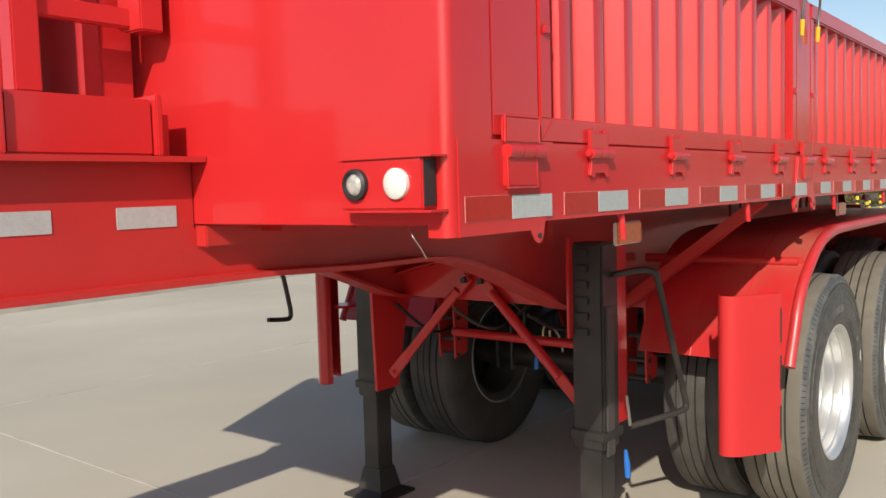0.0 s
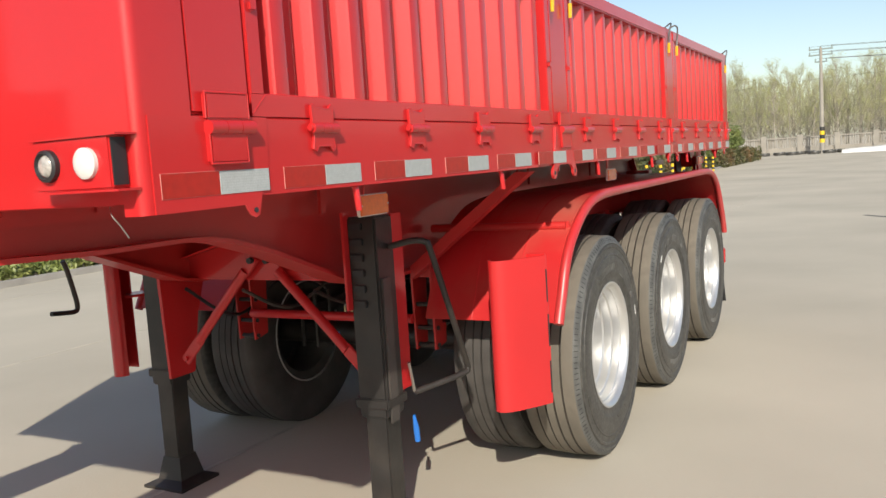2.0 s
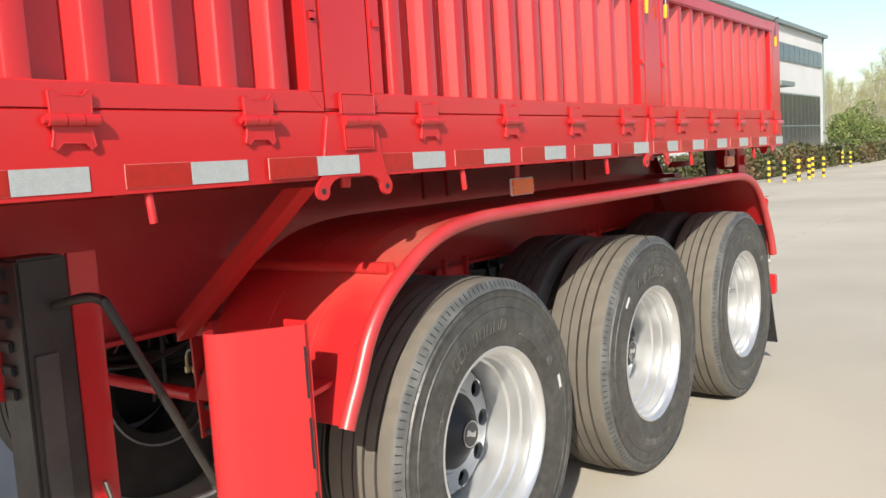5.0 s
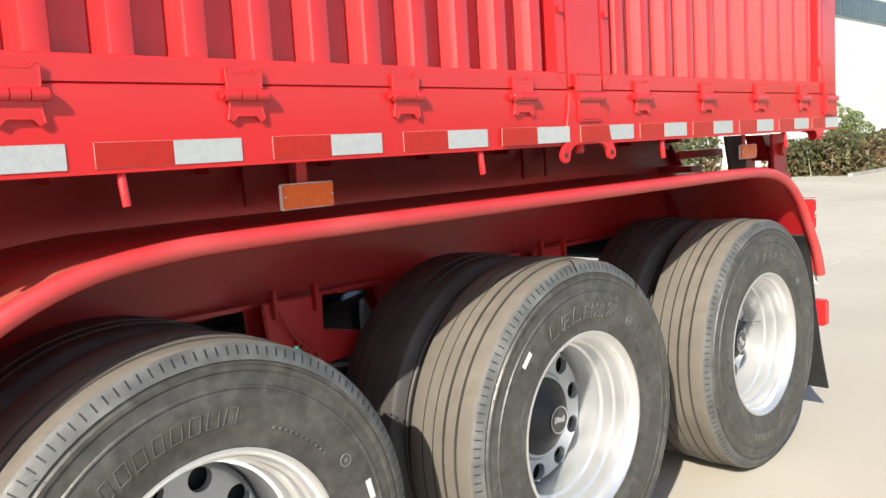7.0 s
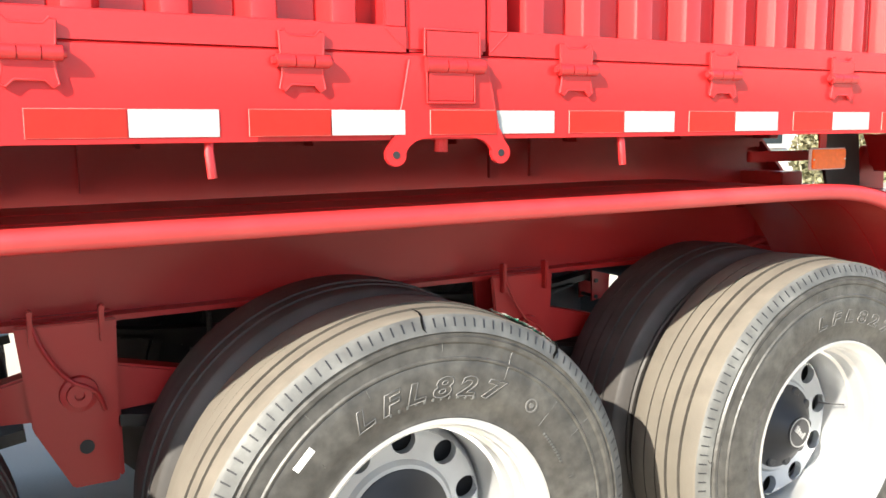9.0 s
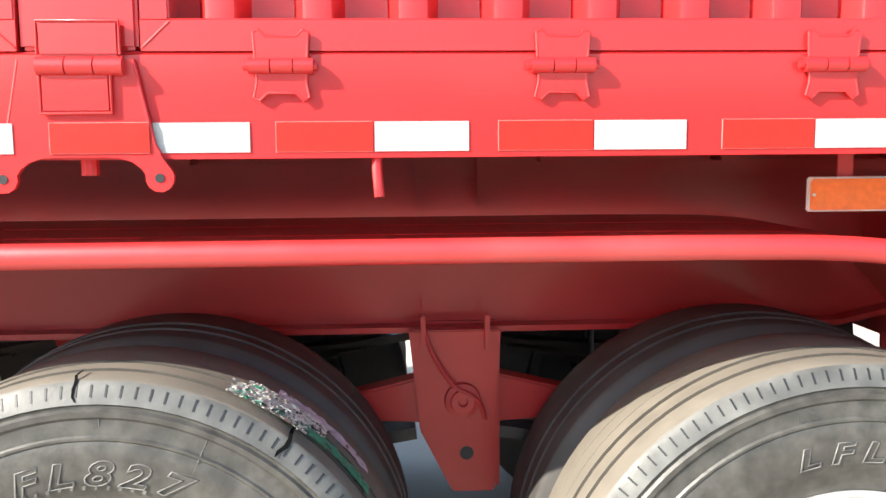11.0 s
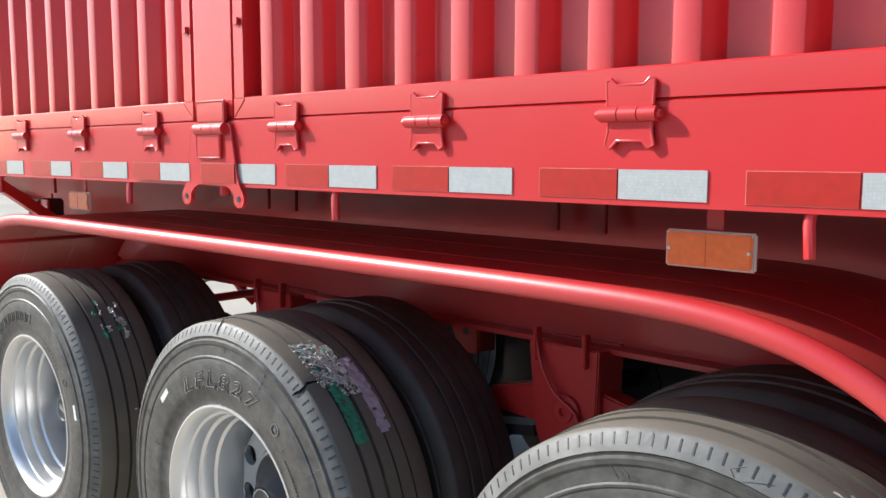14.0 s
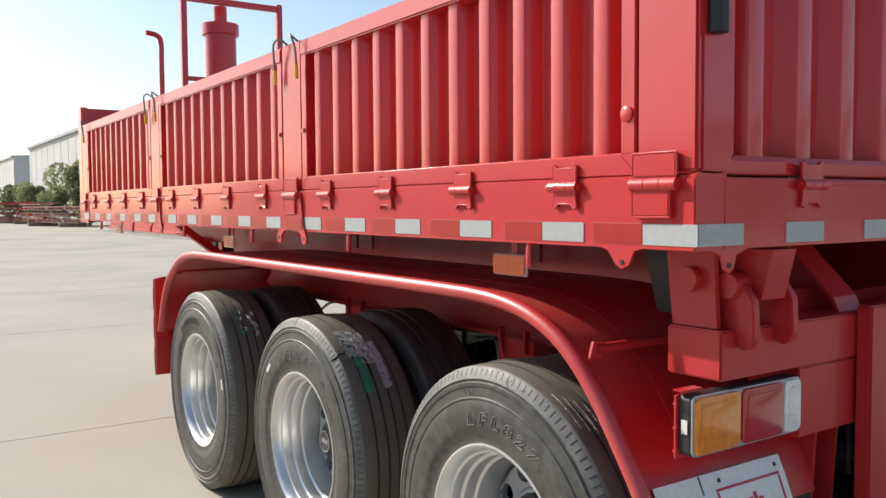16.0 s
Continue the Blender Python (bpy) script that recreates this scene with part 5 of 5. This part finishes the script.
# ---------------------------------------------------------------- buildings
def works_building(x0, x1, y0, y1, high):
    b = empty("works_building", "white two-storey works building with a band of windows", "building")
    part("wall", box(B(), x0, x1, y0, y1, GROUND, high), WHITE_WALL, b)
    part("roof", box(B(), x0 - 0.3, x1 + 0.3, y0 - 0.3, y1 + 0.3, high, high + 0.25), GREEN_FRAME, b)
    n = int((x1 - x0) / 1.3)
    for k in range(n):
        a = x0 + 0.4 + k * 1.3
        w = part("window", box(B(), a, a + 1.3, y0 - 0.05, y0 - 0.01, 6.6, 7.78), GREEN_FRAME, b)
        part("pane", box(B(), a + 0.06, a + 1.24, y0 - 0.07, y0 - 0.045, 6.68, 7.71), GLASS_DARK, w)
    for k in range(11):
        a = x1 - 13.5 + k * 1.1
        w = part("tall_window", box(B(), a, a + 1.1, y0 - 0.05, y0 - 0.01, 0.4, 4.6), GREEN_FRAME, b)
        part("pane", box(B(), a + 0.07, a + 1.03, y0 - 0.07, y0 - 0.045, 0.5, 2.4), GLASS_DARK, w)
        part("pane", box(B(), a + 0.07, a + 1.03, y0 - 0.07, y0 - 0.045, 2.5, 4.5), GLASS_DARK, w)
    part("canopy", box(B(), x1 - 17.5, x1 - 14.5, y0 - 1.6, y0, 4.7, 4.95), GREEN_FRAME, b)
    # end wall windows
    part("downpipe", tube(B(), [(x1 - 0.3, y0 - 0.08, 0), (x1 - 0.3, y0 - 0.08, high)], 0.06, 8), GREEN_FRAME, b)


works_building(38, 69, 13.6, 34, 8.85)


def low_office(x0, x1, y0, y1, high):
    b = empty("low_office", "low white office building with wide framed windows", "building")
    part("wall", box(B(), x0, x1, y0, y1, GROUND, high), WHITE_WALL, b)
    part("roof", box(B(), x0 - 0.25, x1 + 0.25, y0 - 0.3, y1 + 0.3, high, high + 0.16), GREY_CLAD, b)
    for k in range(int((x1 - x0 - 1) / 2.9)):
        a = x0 + 0.7 + 2.9 * k
        w = part("window", box(B(), a, a + 2.2, y0 - 0.05, y0 - 0.005, 1.0, 2.3), WHITE_WALL, b)
        part("sill", box(B(), a - 0.06, a + 2.26, y0 - 0.1, y0 - 0.051, 0.94, 1.0), WHITE_WALL, w)
        for q in range(2):
            part("pane", box(B(), a + 0.06 + 1.06 * q, a + 1.06 + 1.06 * q, y0 - 0.065, y0 - 0.049, 1.06, 2.24), GLASS_DARK, w)


low_office(9.0, 27.5, 15.2, 22.0, 3.3)


PALE_CLAD = material("pale_cladding", (0.5, 0.505, 0.5), 0.6, vary=0.06, scale=0.3)


def warehouse(x0, x1, y0, y1, high, label):
    b = empty("warehouse", label, "building")
    part("wall", box(B(), x0, x1, y0, y1, GROUND, high), PALE_CLAD, b)
    part("roof", prism(B(), [(y0 - 0.3, high), ((y0 + y1) / 2, high + 0.7), (y1 + 0.3, high)], "x", x0 - 0.4, x1 + 0.4), WHITE_WALL, b)
    part("gutter", box(B(), x0, x1, y0 - 0.3, y0, high - 0.3, high), GREY_CLAD, b)
    for k in range(int((x1 - x0) / 4)):
        part("pilaster", box(B(), x0 + 4 * k + 1, x0 + 4 * k + 1.25, y0 - 0.025, y0, 0, high - 0.3), PALE_CLAD, b)


warehouse(-111, -56, 15.6, 42, 9.2, "long pale grey clad warehouse")
warehouse(-190, -136, 17, 42, 9.5, "smaller far grey warehouse")


# ---------------------------------------------------------------- stacked frames in the distance
def frame_stack(x, y, layers, seed):
    st = empty("stacked_chassis_frames", "stacked red and rusty trailer frames lying in the yard", "frames", (x, y, GROUND), group="stacked frames")
    r = random.Random(seed)
    st.rotation_euler = (0, 0, r.uniform(-0.25, 0.25))
    for k in range(layers):
        z = 0.3 + k * 0.5
        o, w = r.uniform(-1.4, 1.4), r.uniform(-0.25, 0.25)
        for s in (-0.5, 0.5):
            part("rail", box(B(), -4.2 + o, 4.2 + o, s + w - 0.08, s + w + 0.08, z, z + r.uniform(0.24, 0.36)), RED if r.random() < 0.25 else RUST, st)
        for q in range(6):
            a = -4.0 + o + q * 1.6 + r.uniform(-0.3, 0.3)
            part("crosspiece", box(B(), a, a + 0.15, w - 1.15, w + 1.15, z + 0.08, z + 0.24), RED if r.random() < 0.3 else RUST, st)
    for q in (-3, 3):
        part("bearer", box(B(), q - 0.1, q + 0.1, -1.3, 1.3, 0, 0.3), BARK, st)


frame_stack(-89, 10.9, 4, 1)
frame_stack(-78, 11.2, 4, 5)
frame_stack(-67.5, 11.4, 3, 2)
frame_stack(-99, 11.4, 4, 3)


# ---------------------------------------------------------------- boundary wall, pole and scattered goods
wall = empty("boundary_wall", "pale concrete boundary wall with square piers", "wall")
for k in range(22):
    y = -48 + 3.2 * k
    part("pier", box(B(), 84.7, 85.2, y - 0.25, y + 0.25, GROUND, 1.75, 0.03), FENCE_CONC, wall)
    pn = part("panel", box(B(), 84.9, 85.05, y + 0.25, y + 2.95, GROUND, 0.6, 0.01), FENCE_CONC, wall)
    part("coping", box(B(), 84.8, 85.15, y + 0.25, y + 2.95, 1.42, 1.55, 0.01), FENCE_CONC, pn)
    for q in range(13):
        part("baluster", box(B(), 84.93, 85.02, y + 0.34 + 0.2 * q, y + 0.44 + 0.2 * q, 0.6, 1.42), FENCE_CONC, pn)

pole = empty("power_pole", "concrete power pole with steel crossarms and wires", "pole", (82, 4.3, GROUND))
part("shaft", tube(B(), [(0, 0, 0), (0, 0, 9.3)], [0.22, 0.11], 14), FENCE_CONC, pole, smooth=True)
for z in (9.1, 8.6, 8.0):
    w = 1.0 if z > 8.3 else 0.5
    arm = part("crossarm", box(B(), -0.06, 0.06, -w, w, z, z + 0.12), GREEN_FRAME, pole)
    for s in (-0.9, 0.0, 0.9):
        part("insulator", tube(B(), [(0, s * w, z + 0.12), (0, s * w, z + 0.35)], 0.05, 8), GREEN_FRAME, arm)
        part("wire", tube(B(), [(0, s * w, z + 0.34), (3, s * w - 20, z - 0.35), (6, s * w - 40, z + 0.3)], 0.013, 4), STRIPE_BLACK, arm)
for k in range(4):
    part("warning_band", tube(B(), [(0, 0, 0.9 + 0.35 * k), (0, 0, 1.25 + 0.35 * k)], [0.218 - 0.004 * k] * 2, 14), (STRIPE_YELLOW, STRIPE_BLACK)[k % 2], pole)
part("low_wire", tube(B(), [(0, 0, 6.6), (2, 26, 5.4), (4, 50, 6.4)], 0.016, 4), STRIPE_BLACK, pole)
part("low_wire", tube(B(), [(0, 0, 6.6), (2, -24, 7.2), (4, -48, 8.5)], 0.016, 4), STRIPE_BLACK, pole)


def lying_tyre(x, y):
    bm = lathe(B(), [(0.3, 0.0), (0.5, 0.0), (0.52, 0.08), (0.52, 0.2), (0.5, 0.27), (0.3, 0.27)], 24, True)
    bmesh.ops.rotate(bm, verts=bm.verts, matrix=Matrix.Rotation(math.pi / 2, 3, "X"))
    bmesh.ops.translate(bm, verts=bm.verts, vec=(0, 0, -min(v.co.z for v in bm.verts)))
    me = mesh_of(bm, "old_tyre", True)
    me.materials.append(RUBBER)
    ob = tagged(new("old_tyre", me), "worn black tyre lying on the ground", "tyre", group="old tyres")
    ob.location = (x, y, GROUND)


for x, y in (((78, 3.5), (78.5, 2.4), (77, 1.4), (79, 0.2), (78, -1.0), (77.5, 6.4), (78.5, -2.6), (79.2, 7.6), (78.3, 8.8), (80, 5.2), (77.2, 4.6), (79.5, 9.7), (78.8, 6.0), (80.4, 3.1))):
    lying_tyre(x, y)


def white_bundle(x, y, ln, seed):
    """A long low heap under pale sheeting."""
    r = np.random.default_rng(seed)
    bm = B()
    rows = []
    for i in range(13):
        t = i / 12
        hgt = (0.25 + 0.45 * t ** 0.7) * (0.9 + 0.2 * r.random())
        rows.append([bm.verts.new((x + r.normal(0, 0.05) + 1.3 * c, y - ln * t, GROUND + hgt * max(0, math.sin(a)))) for a, c in ((0, -1), (0.9, -0.75), (1.5, -0.1), (1.2, 0.6), (0, 1))])
    for p, q in zip(rows, rows[1:]):
        for k in range(4):
            bm.faces.new((p[k], p[k + 1], q[k + 1], q[k]))
    bm.faces.new(rows[0])
    bm.faces.new(rows[-1][::-1])
    me = mesh_of(bm, "sheeted_heap", True)
    me.materials.append(WHITE_WALL)
    tagged(new("sheeted_heap", me), "long low heap under pale sheeting by the wall", "heap")


white_bundle(76, 2.4, 9, 4)
for k, (x, y) in enumerate(((78.2, -3.5), (80, -9.5))):
    rp = empty("red_steel_offcuts", "low pile of red painted steel sections", "steel pile", (x, y, GROUND), group="steel piles")
    for q in range(5):
        part("section", box(B(), -0.9 + 0.1 * q, -0.75 + 0.1 * q, -1.6 + 0.2 * q, 1.6, 0.16 * q, 0.15 + 0.16 * q), RED, rp)

# unseen walls added behind the camera's way to close the yard and tint reflections
for nm, x0, x1, high, mat, label in (
        ("unseen_wall_south", 6.0, 60, 3.4, material("sandy_plaster", (0.45, 0.33, 0.22), 0.85, vary=0.15, scale=0.5, bump=0.2, second=(0.34, 0.27, 0.19), second_scale=0.3), "plain sand-coloured wall added out of view to warm reflections in the paint"),
        ("unseen_wall_southwest", -70, 6.0, 4.0, material("grey_plaster", (0.4, 0.4, 0.41), 0.85, vary=0.15, scale=0.5, bump=0.2, second=(0.32, 0.32, 0.33), second_scale=0.3), "plain grey wall added out of view to cool reflections in the paint")):
    back = new(nm, mesh_of(box(B(), x0, x1, -27, -26.6, GROUND - 0.05, high), nm))
    back.data.materials.append(mat)
    tagged(back, label, "wall", kind="structure")

# pale filled joints between the concrete slabs
def slab_joint(x0, x1, y0, y1):
    j = new("slab_joint", mesh_of(box(B(), x0, x1, y0, y1, GROUND - 0.01, GROUND + 0.0025), "slab_joint"))
    j.data.materials.append(JOINT)
    tagged(j, "pale filled joint between concrete slabs", "joint", kind="structure")


for y in (9.3, 5.4, 1.9):
    slab_joint(-60, 28, y - 0.012, y + 0.012)
for k in range(11):
    slab_joint(-51.01 + 5.2 * k, -50.99 + 5.2 * k, -4, 11.5)


# ---------------------------------------------------------------- tyre lettering, tags and torn labels
LETTER = material("tyre_lettering", (0.13, 0.127, 0.12), 0.45, vary=0.15, scale=60, bump=0.2)
TAG = material("white_paper_tag", (0.66, 0.66, 0.63), 0.6, vary=0.08, scale=40)
TORN_GREEN = material("torn_green_label", (0.035, 0.23, 0.14), 0.45, vary=0.3, scale=60)
TORN_LILAC = material("torn_lilac_film", (0.4, 0.36, 0.42), 0.45, vary=0.25, scale=50)
TORN_PALE = material("torn_pale_film", (0.46, 0.46, 0.41), 0.4, vary=0.35, scale=50)


def glyph(ch, high):
    """The raised outline of a slanting wide character of the built-in font."""
    cu = bpy.data.curves.new("glyph", "FONT")
    cu.body, cu.size, cu.align_x = ch, high * 1.38, "CENTER"
    cu.resolution_u, cu.shear, cu.offset = 3, 0.25, 0.0016
    cu.fill_mode, cu.bevel_depth, cu.bevel_resolution = "NONE", 0.0012, 0
    ob = bpy.data.objects.new("glyph", cu)
    me = bpy.data.meshes.new_from_object(ob)
    bpy.data.objects.remove(ob)
    me.transform(Matrix.Diagonal((1.5, 1, 1, 1)))
    return me




def ring_place(deg, r, y):
    """Matrix that stands a flat shape on the tyre's outer wall, its foot towards the hub."""
    a = radians(deg)
    out, along = Vector((math.cos(a), 0, math.sin(a))), Vector((math.sin(a), 0, -math.cos(a)))
    m = Matrix((along, out, Vector((0, -1, 0)))).transposed().to_4x4()
    m.translation = out * r + Vector((0, y, 0))
    return m


def tyre_of(wheel):
    return next(c for c in wheel.children if c.name.startswith("tyre"))


def on_wall(tyre, name, me, deg, r, y, label="", mat=None):
    m = me.copy()
    m.transform(ring_place(deg, r, y))
    return part(name, m, mat or LETTER, tyre, label)


def wheel_lettering(wheel, word, a0, a1, r, high=0.042):
    t = tyre_of(wheel)
    n = len(word)
    for k, ch in enumerate(word):
        on_wall(t, "raised_letter", glyph(ch, high), a0 + (a1 - a0) * k / (n - 1), r, 0.0)


def wheel_bars(wheel, a0, a1, r, count, high, seed):
    """Raised bars where the moulded print cannot be read."""
    t = tyre_of(wheel)
    rr = random.Random(seed)
    for k in range(count):
        w = high * rr.uniform(0.3, 0.42)
        bm = B()
        e = 0.0012 if high > 0.02 else w
        for a, b, c, d in ((-w, w, 0, e), (-w, w, high - e, high), (-w, -w + e, e, high - e), (w - e, w, e, high - e)) if high > 0.02 else ((-w, w, 0, high),):
            box(bm, a, b, c, d, -0.0008, 0.0016)
        for v in bm.verts:
            v.co.x += 0.25 * v.co.y
        me = mesh_of(bm, "raised_bar")
        on_wall(t, "raised_bar", me, a0 + (a1 - a0) * k / max(1, count - 1), r, 0.0, "", SHOULDER)


w1, w2, w3 = NEAR
wheel_lettering(w2, "LFL827", 117, 70, 0.36)
wheel_lettering(w3, "LFL827", 104, 60, 0.364, 0.036)
wheel_bars(w1, 128, 84, 0.362, 8, 0.036, 1)
wheel_bars(w3, -109, -68, 0.38, 8, 0.03, 2)
wheel_bars(w2, -112, -70, 0.38, 8, 0.03, 3)
for wh, a0, a1, seed in ((w2, 108, 76, 5), (w1, 66, 40, 6), (w3, 40, 20, 7), (w2, 40, 26, 8), (w1, 160, 142, 9)):
    wheel_bars(wh, a0, a1, 0.353, 11, 0.006, seed)
for wh, deg in ((w2, 51.7), (w3, 37), (w1, 30)):
    ring = lathe(B(), [(0.013, 0.001), (0.013, -0.0016), (0.0165, -0.0016), (0.0165, 0.001)], 20)
    lathe(ring, [(0.0, -0.0012), (0.006, -0.0012), (0.006, 0.001)], 12)
    bmesh.ops.rotate(ring, verts=ring.verts, matrix=Matrix.Rotation(-math.pi / 2, 3, "X"))
    on_wall(tyre_of(wh), "round_mark", mesh_of(ring, "round_mark"), deg, 0.384, 0.0)
for wh, deg, r, w, h in ((w2, 136.4, 0.401, 0.026, 0.016), (w1, 13.9, 0.404, 0.026, 0.016)):
    me = mesh_of(box(B(), -w, w, 0, h, 0.0006, 0.0014), "paper_tag")
    me.materials.append(TAG)
    on_wall(tyre_of(wh), "paper_tag", me, deg, r, 0.001, "small white paper tag")
# thin moulding whiskers and seams on the walls
for wh, seed in ((w1, 21), (w2, 22), (w3, 23)):
    rr = random.Random(seed)
    bm = B()
    for k in range(16):
        a, r, ln = rr.uniform(0, 360), rr.choice((0.36, 0.42, 0.45, 0.5)), rr.uniform(0.008, 0.03)
        m = ring_place(a, r, 0.0)
        tube(bm, [m @ Vector((0, 0, -0.002)), m @ Vector((rr.uniform(-0.3, 0.3) * ln, 0.5 * ln, 0.004)), m @ Vector((rr.uniform(-0.6, 0.6) * ln, ln, 0.003))], 0.0009, 4)
    tagged(part("moulding_whisker", bm, RUBBER, tyre_of(wh)), kind="stuff")


# splits in the shoulder and thin radial mould seams of the middle wheel
SPLIT = material("dark_split", (0.008, 0.008, 0.008), 1.0, vary=0.2, spec=0.0, rough_vary=0.0)


def shoulder_split(wheel, deg, wide, seed):
    rr = random.Random(seed)
    bm = B()
    rows = []
    for k, (rad, y) in enumerate(((0.5, 0.0065), (0.508, 0.0112), (0.5205, 0.0178), (0.5315, 0.0252), (0.5395, 0.032), (0.5405, 0.06), (0.5405, 0.072))):
        a = radians(deg + rr.uniform(-0.35, 0.35))
        w = wide * (0.3, 0.8, 1, 1, 0.9, 0.6, 0.15)[k] / 0.52
        rows.append([bm.verts.new((rad * math.cos(q), y - 0.0006, rad * math.sin(q))) for q in (a - w, a + w)])
    for p, q in zip(rows, rows[1:]):
        bm.faces.new((p[0], p[1], q[1], q[0]))
    part("shoulder_split", bm, SPLIT, tyre_of(wheel), "dark jagged split in the rubber")


shoulder_split(w2, 92.7, 0.0028, 1)
shoulder_split(w2, 52.5, 0.0042, 2)
for deg, r0, r1 in ((66, 0.405, 0.47), (88, 0.45, 0.482), (44, 0.36, 0.43), (31, 0.4, 0.47), (112, 0.41, 0.43), (128, 0.45, 0.48)):
    seam = [(q * math.cos(radians(deg)), 0.0008 if q < 0.44 else 0.0062, q * math.sin(radians(deg))) for q in np.linspace(r0, r1, 5)]
    part("mould_seam", tube(B(), seam, 0.0008, 5), LETTER, tyre_of(w2))


def tread_film(tyre, name, a0, a1, y0, y1, mat, seed, lift=0.003, ragged=0.3, label=""):
    """A torn strip of film stuck on the tread, with ragged edges and wrinkles."""
    r = random.Random(seed)
    bm = B()
    rows = []
    n = max(5, int(abs(a1 - a0) * 1.3))
    for i in range(n + 1):
        t = i / n
        a = radians(a0 + (a1 - a0) * t)
        w = (y1 - y0) * ragged
        ya, yb = y0 + r.uniform(0, w), y1 - r.uniform(0, w)
        row = []
        for k in range(5):
            R = 0.54 + r.uniform(0, lift)
            row.append(bm.verts.new((R * math.cos(a), ya + (yb - ya) * k / 4, R * math.sin(a))))
        rows.append(row)
    for p, q in zip(rows, rows[1:]):
        for k in range(4):
            if r.random() > 0.05:
                bm.faces.new((p[k], p[k + 1], q[k + 1], q[k]))
    part(name, bm, mat, tyre, label)


t1, t2, t3 = tyre_of(w1), tyre_of(w2), tyre_of(w3)
rr = random.Random(41)
def crumpled_film(tyre, a0, a1, y0, y1, mat, seed, high, label):
    """A wrinkled sheet of torn film on the tread, with a ragged border and rips along the wrinkles."""
    r = random.Random(seed)
    n, m = 46, 18
    waves = [(r.uniform(0.15, 0.9), r.uniform(-0.9, 0.9), r.uniform(0, 6.3)) for _ in range(7)]
    bm = B()
    grid, ripped = [], []
    for i in range(n + 1):
        row, cut = [], []
        for k in range(m + 1):
            w = sum(math.sin(u * i + v * k + p) for u, v, p in waves) / 7
            a = radians(a0 + (a1 - a0) * (i + r.uniform(-0.4, 0.4)) / n)
            R = 0.5405 + high * (abs(w) ** 0.7) + r.uniform(0, 0.0022)
            row.append(bm.verts.new((R * math.cos(a), y0 + (y1 - y0) * (k + r.uniform(-0.4, 0.4)) / m, R * math.sin(a))))
            rim = min(k, m - k) / m * 2
            cut.append(w < -0.32 or r.random() > 0.35 + 3 * rim or r.random() < 0.5 * (i / n) ** 3)
        grid.append(row)
        ripped.append(cut)
    for i in range(n):
        for k in range(m):
            if not ripped[i][k]:
                bm.faces.new((grid[i][k], grid[i][k + 1], grid[i + 1][k + 1], grid[i + 1][k]))
    part("crumpled_label", bm, mat, tyre, label)


crumpled_film(t2, 67, 50, 0.058, 0.135, TORN_PALE, 51, 0.005, "pale crumpled sheet of torn label")
crumpled_film(t2, 64, 46, 0.105, 0.165, TORN_PALE, 52, 0.0035, "pale crumpled sheet of torn label")
for k in range(12):
    a, y = rr.uniform(50, 69), rr.uniform(0.05, 0.14)
    tread_film(t2, "label_flake", a, a - rr.uniform(2, 5), y, y + rr.uniform(0.008, 0.02), TORN_GREEN if k % 2 == 0 else TORN_PALE, 100 + k, 0.005, 0.45, "crumpled flake of torn label")
tread_film(t2, "label_strip", 55, 33, 0.075, 0.118, TORN_GREEN, 7, 0.003, 0.14, "green strip of torn label")
tread_film(t2, "label_strip", 58, 34, 0.158, 0.2, TORN_LILAC, 8, 0.003, 0.12, "pale strip of torn film")
for k in range(14):
    a, y = rr.uniform(42, 57), rr.uniform(0.09, 0.19)
    tread_film(t1, "label_flake", a, a - rr.uniform(2, 5), y, y + rr.uniform(0.01, 0.03), (TORN_PALE, TORN_GREEN)[k % 4 == 0], 200 + k, 0.01, 0.5, "crumpled flake of torn label")
for k in range(4):
    tread_film(t3, "label_strip", 66 - 2 * k, 52 - 1.5 * k, 0.04 + 0.022 * k, 0.047 + 0.022 * k, TORN_PALE, 300 + k, 0.002, 0.4, "pale streak of torn film")
# dark patch painted on the concrete for a shadow cast from out of view
bm = prism(B(), [(15.8, -0.72), (15.2, -1.12), (14.45, -1.78), (14.5, -1.86), (14.8, -1.64), (15.3, -1.24), (15.86, -0.8)], "z", GROUND - 0.002, GROUND + 0.004)
st = new("shadow_patch", mesh_of(bm, "shadow_patch"))
st.data.materials.append(material("painted_shadow", (0.12, 0.115, 0.1), 0.7, vary=0.3, scale=6))
tagged(st, "dark patch on the concrete, painted for a cast shadow", "stain", kind="structure")
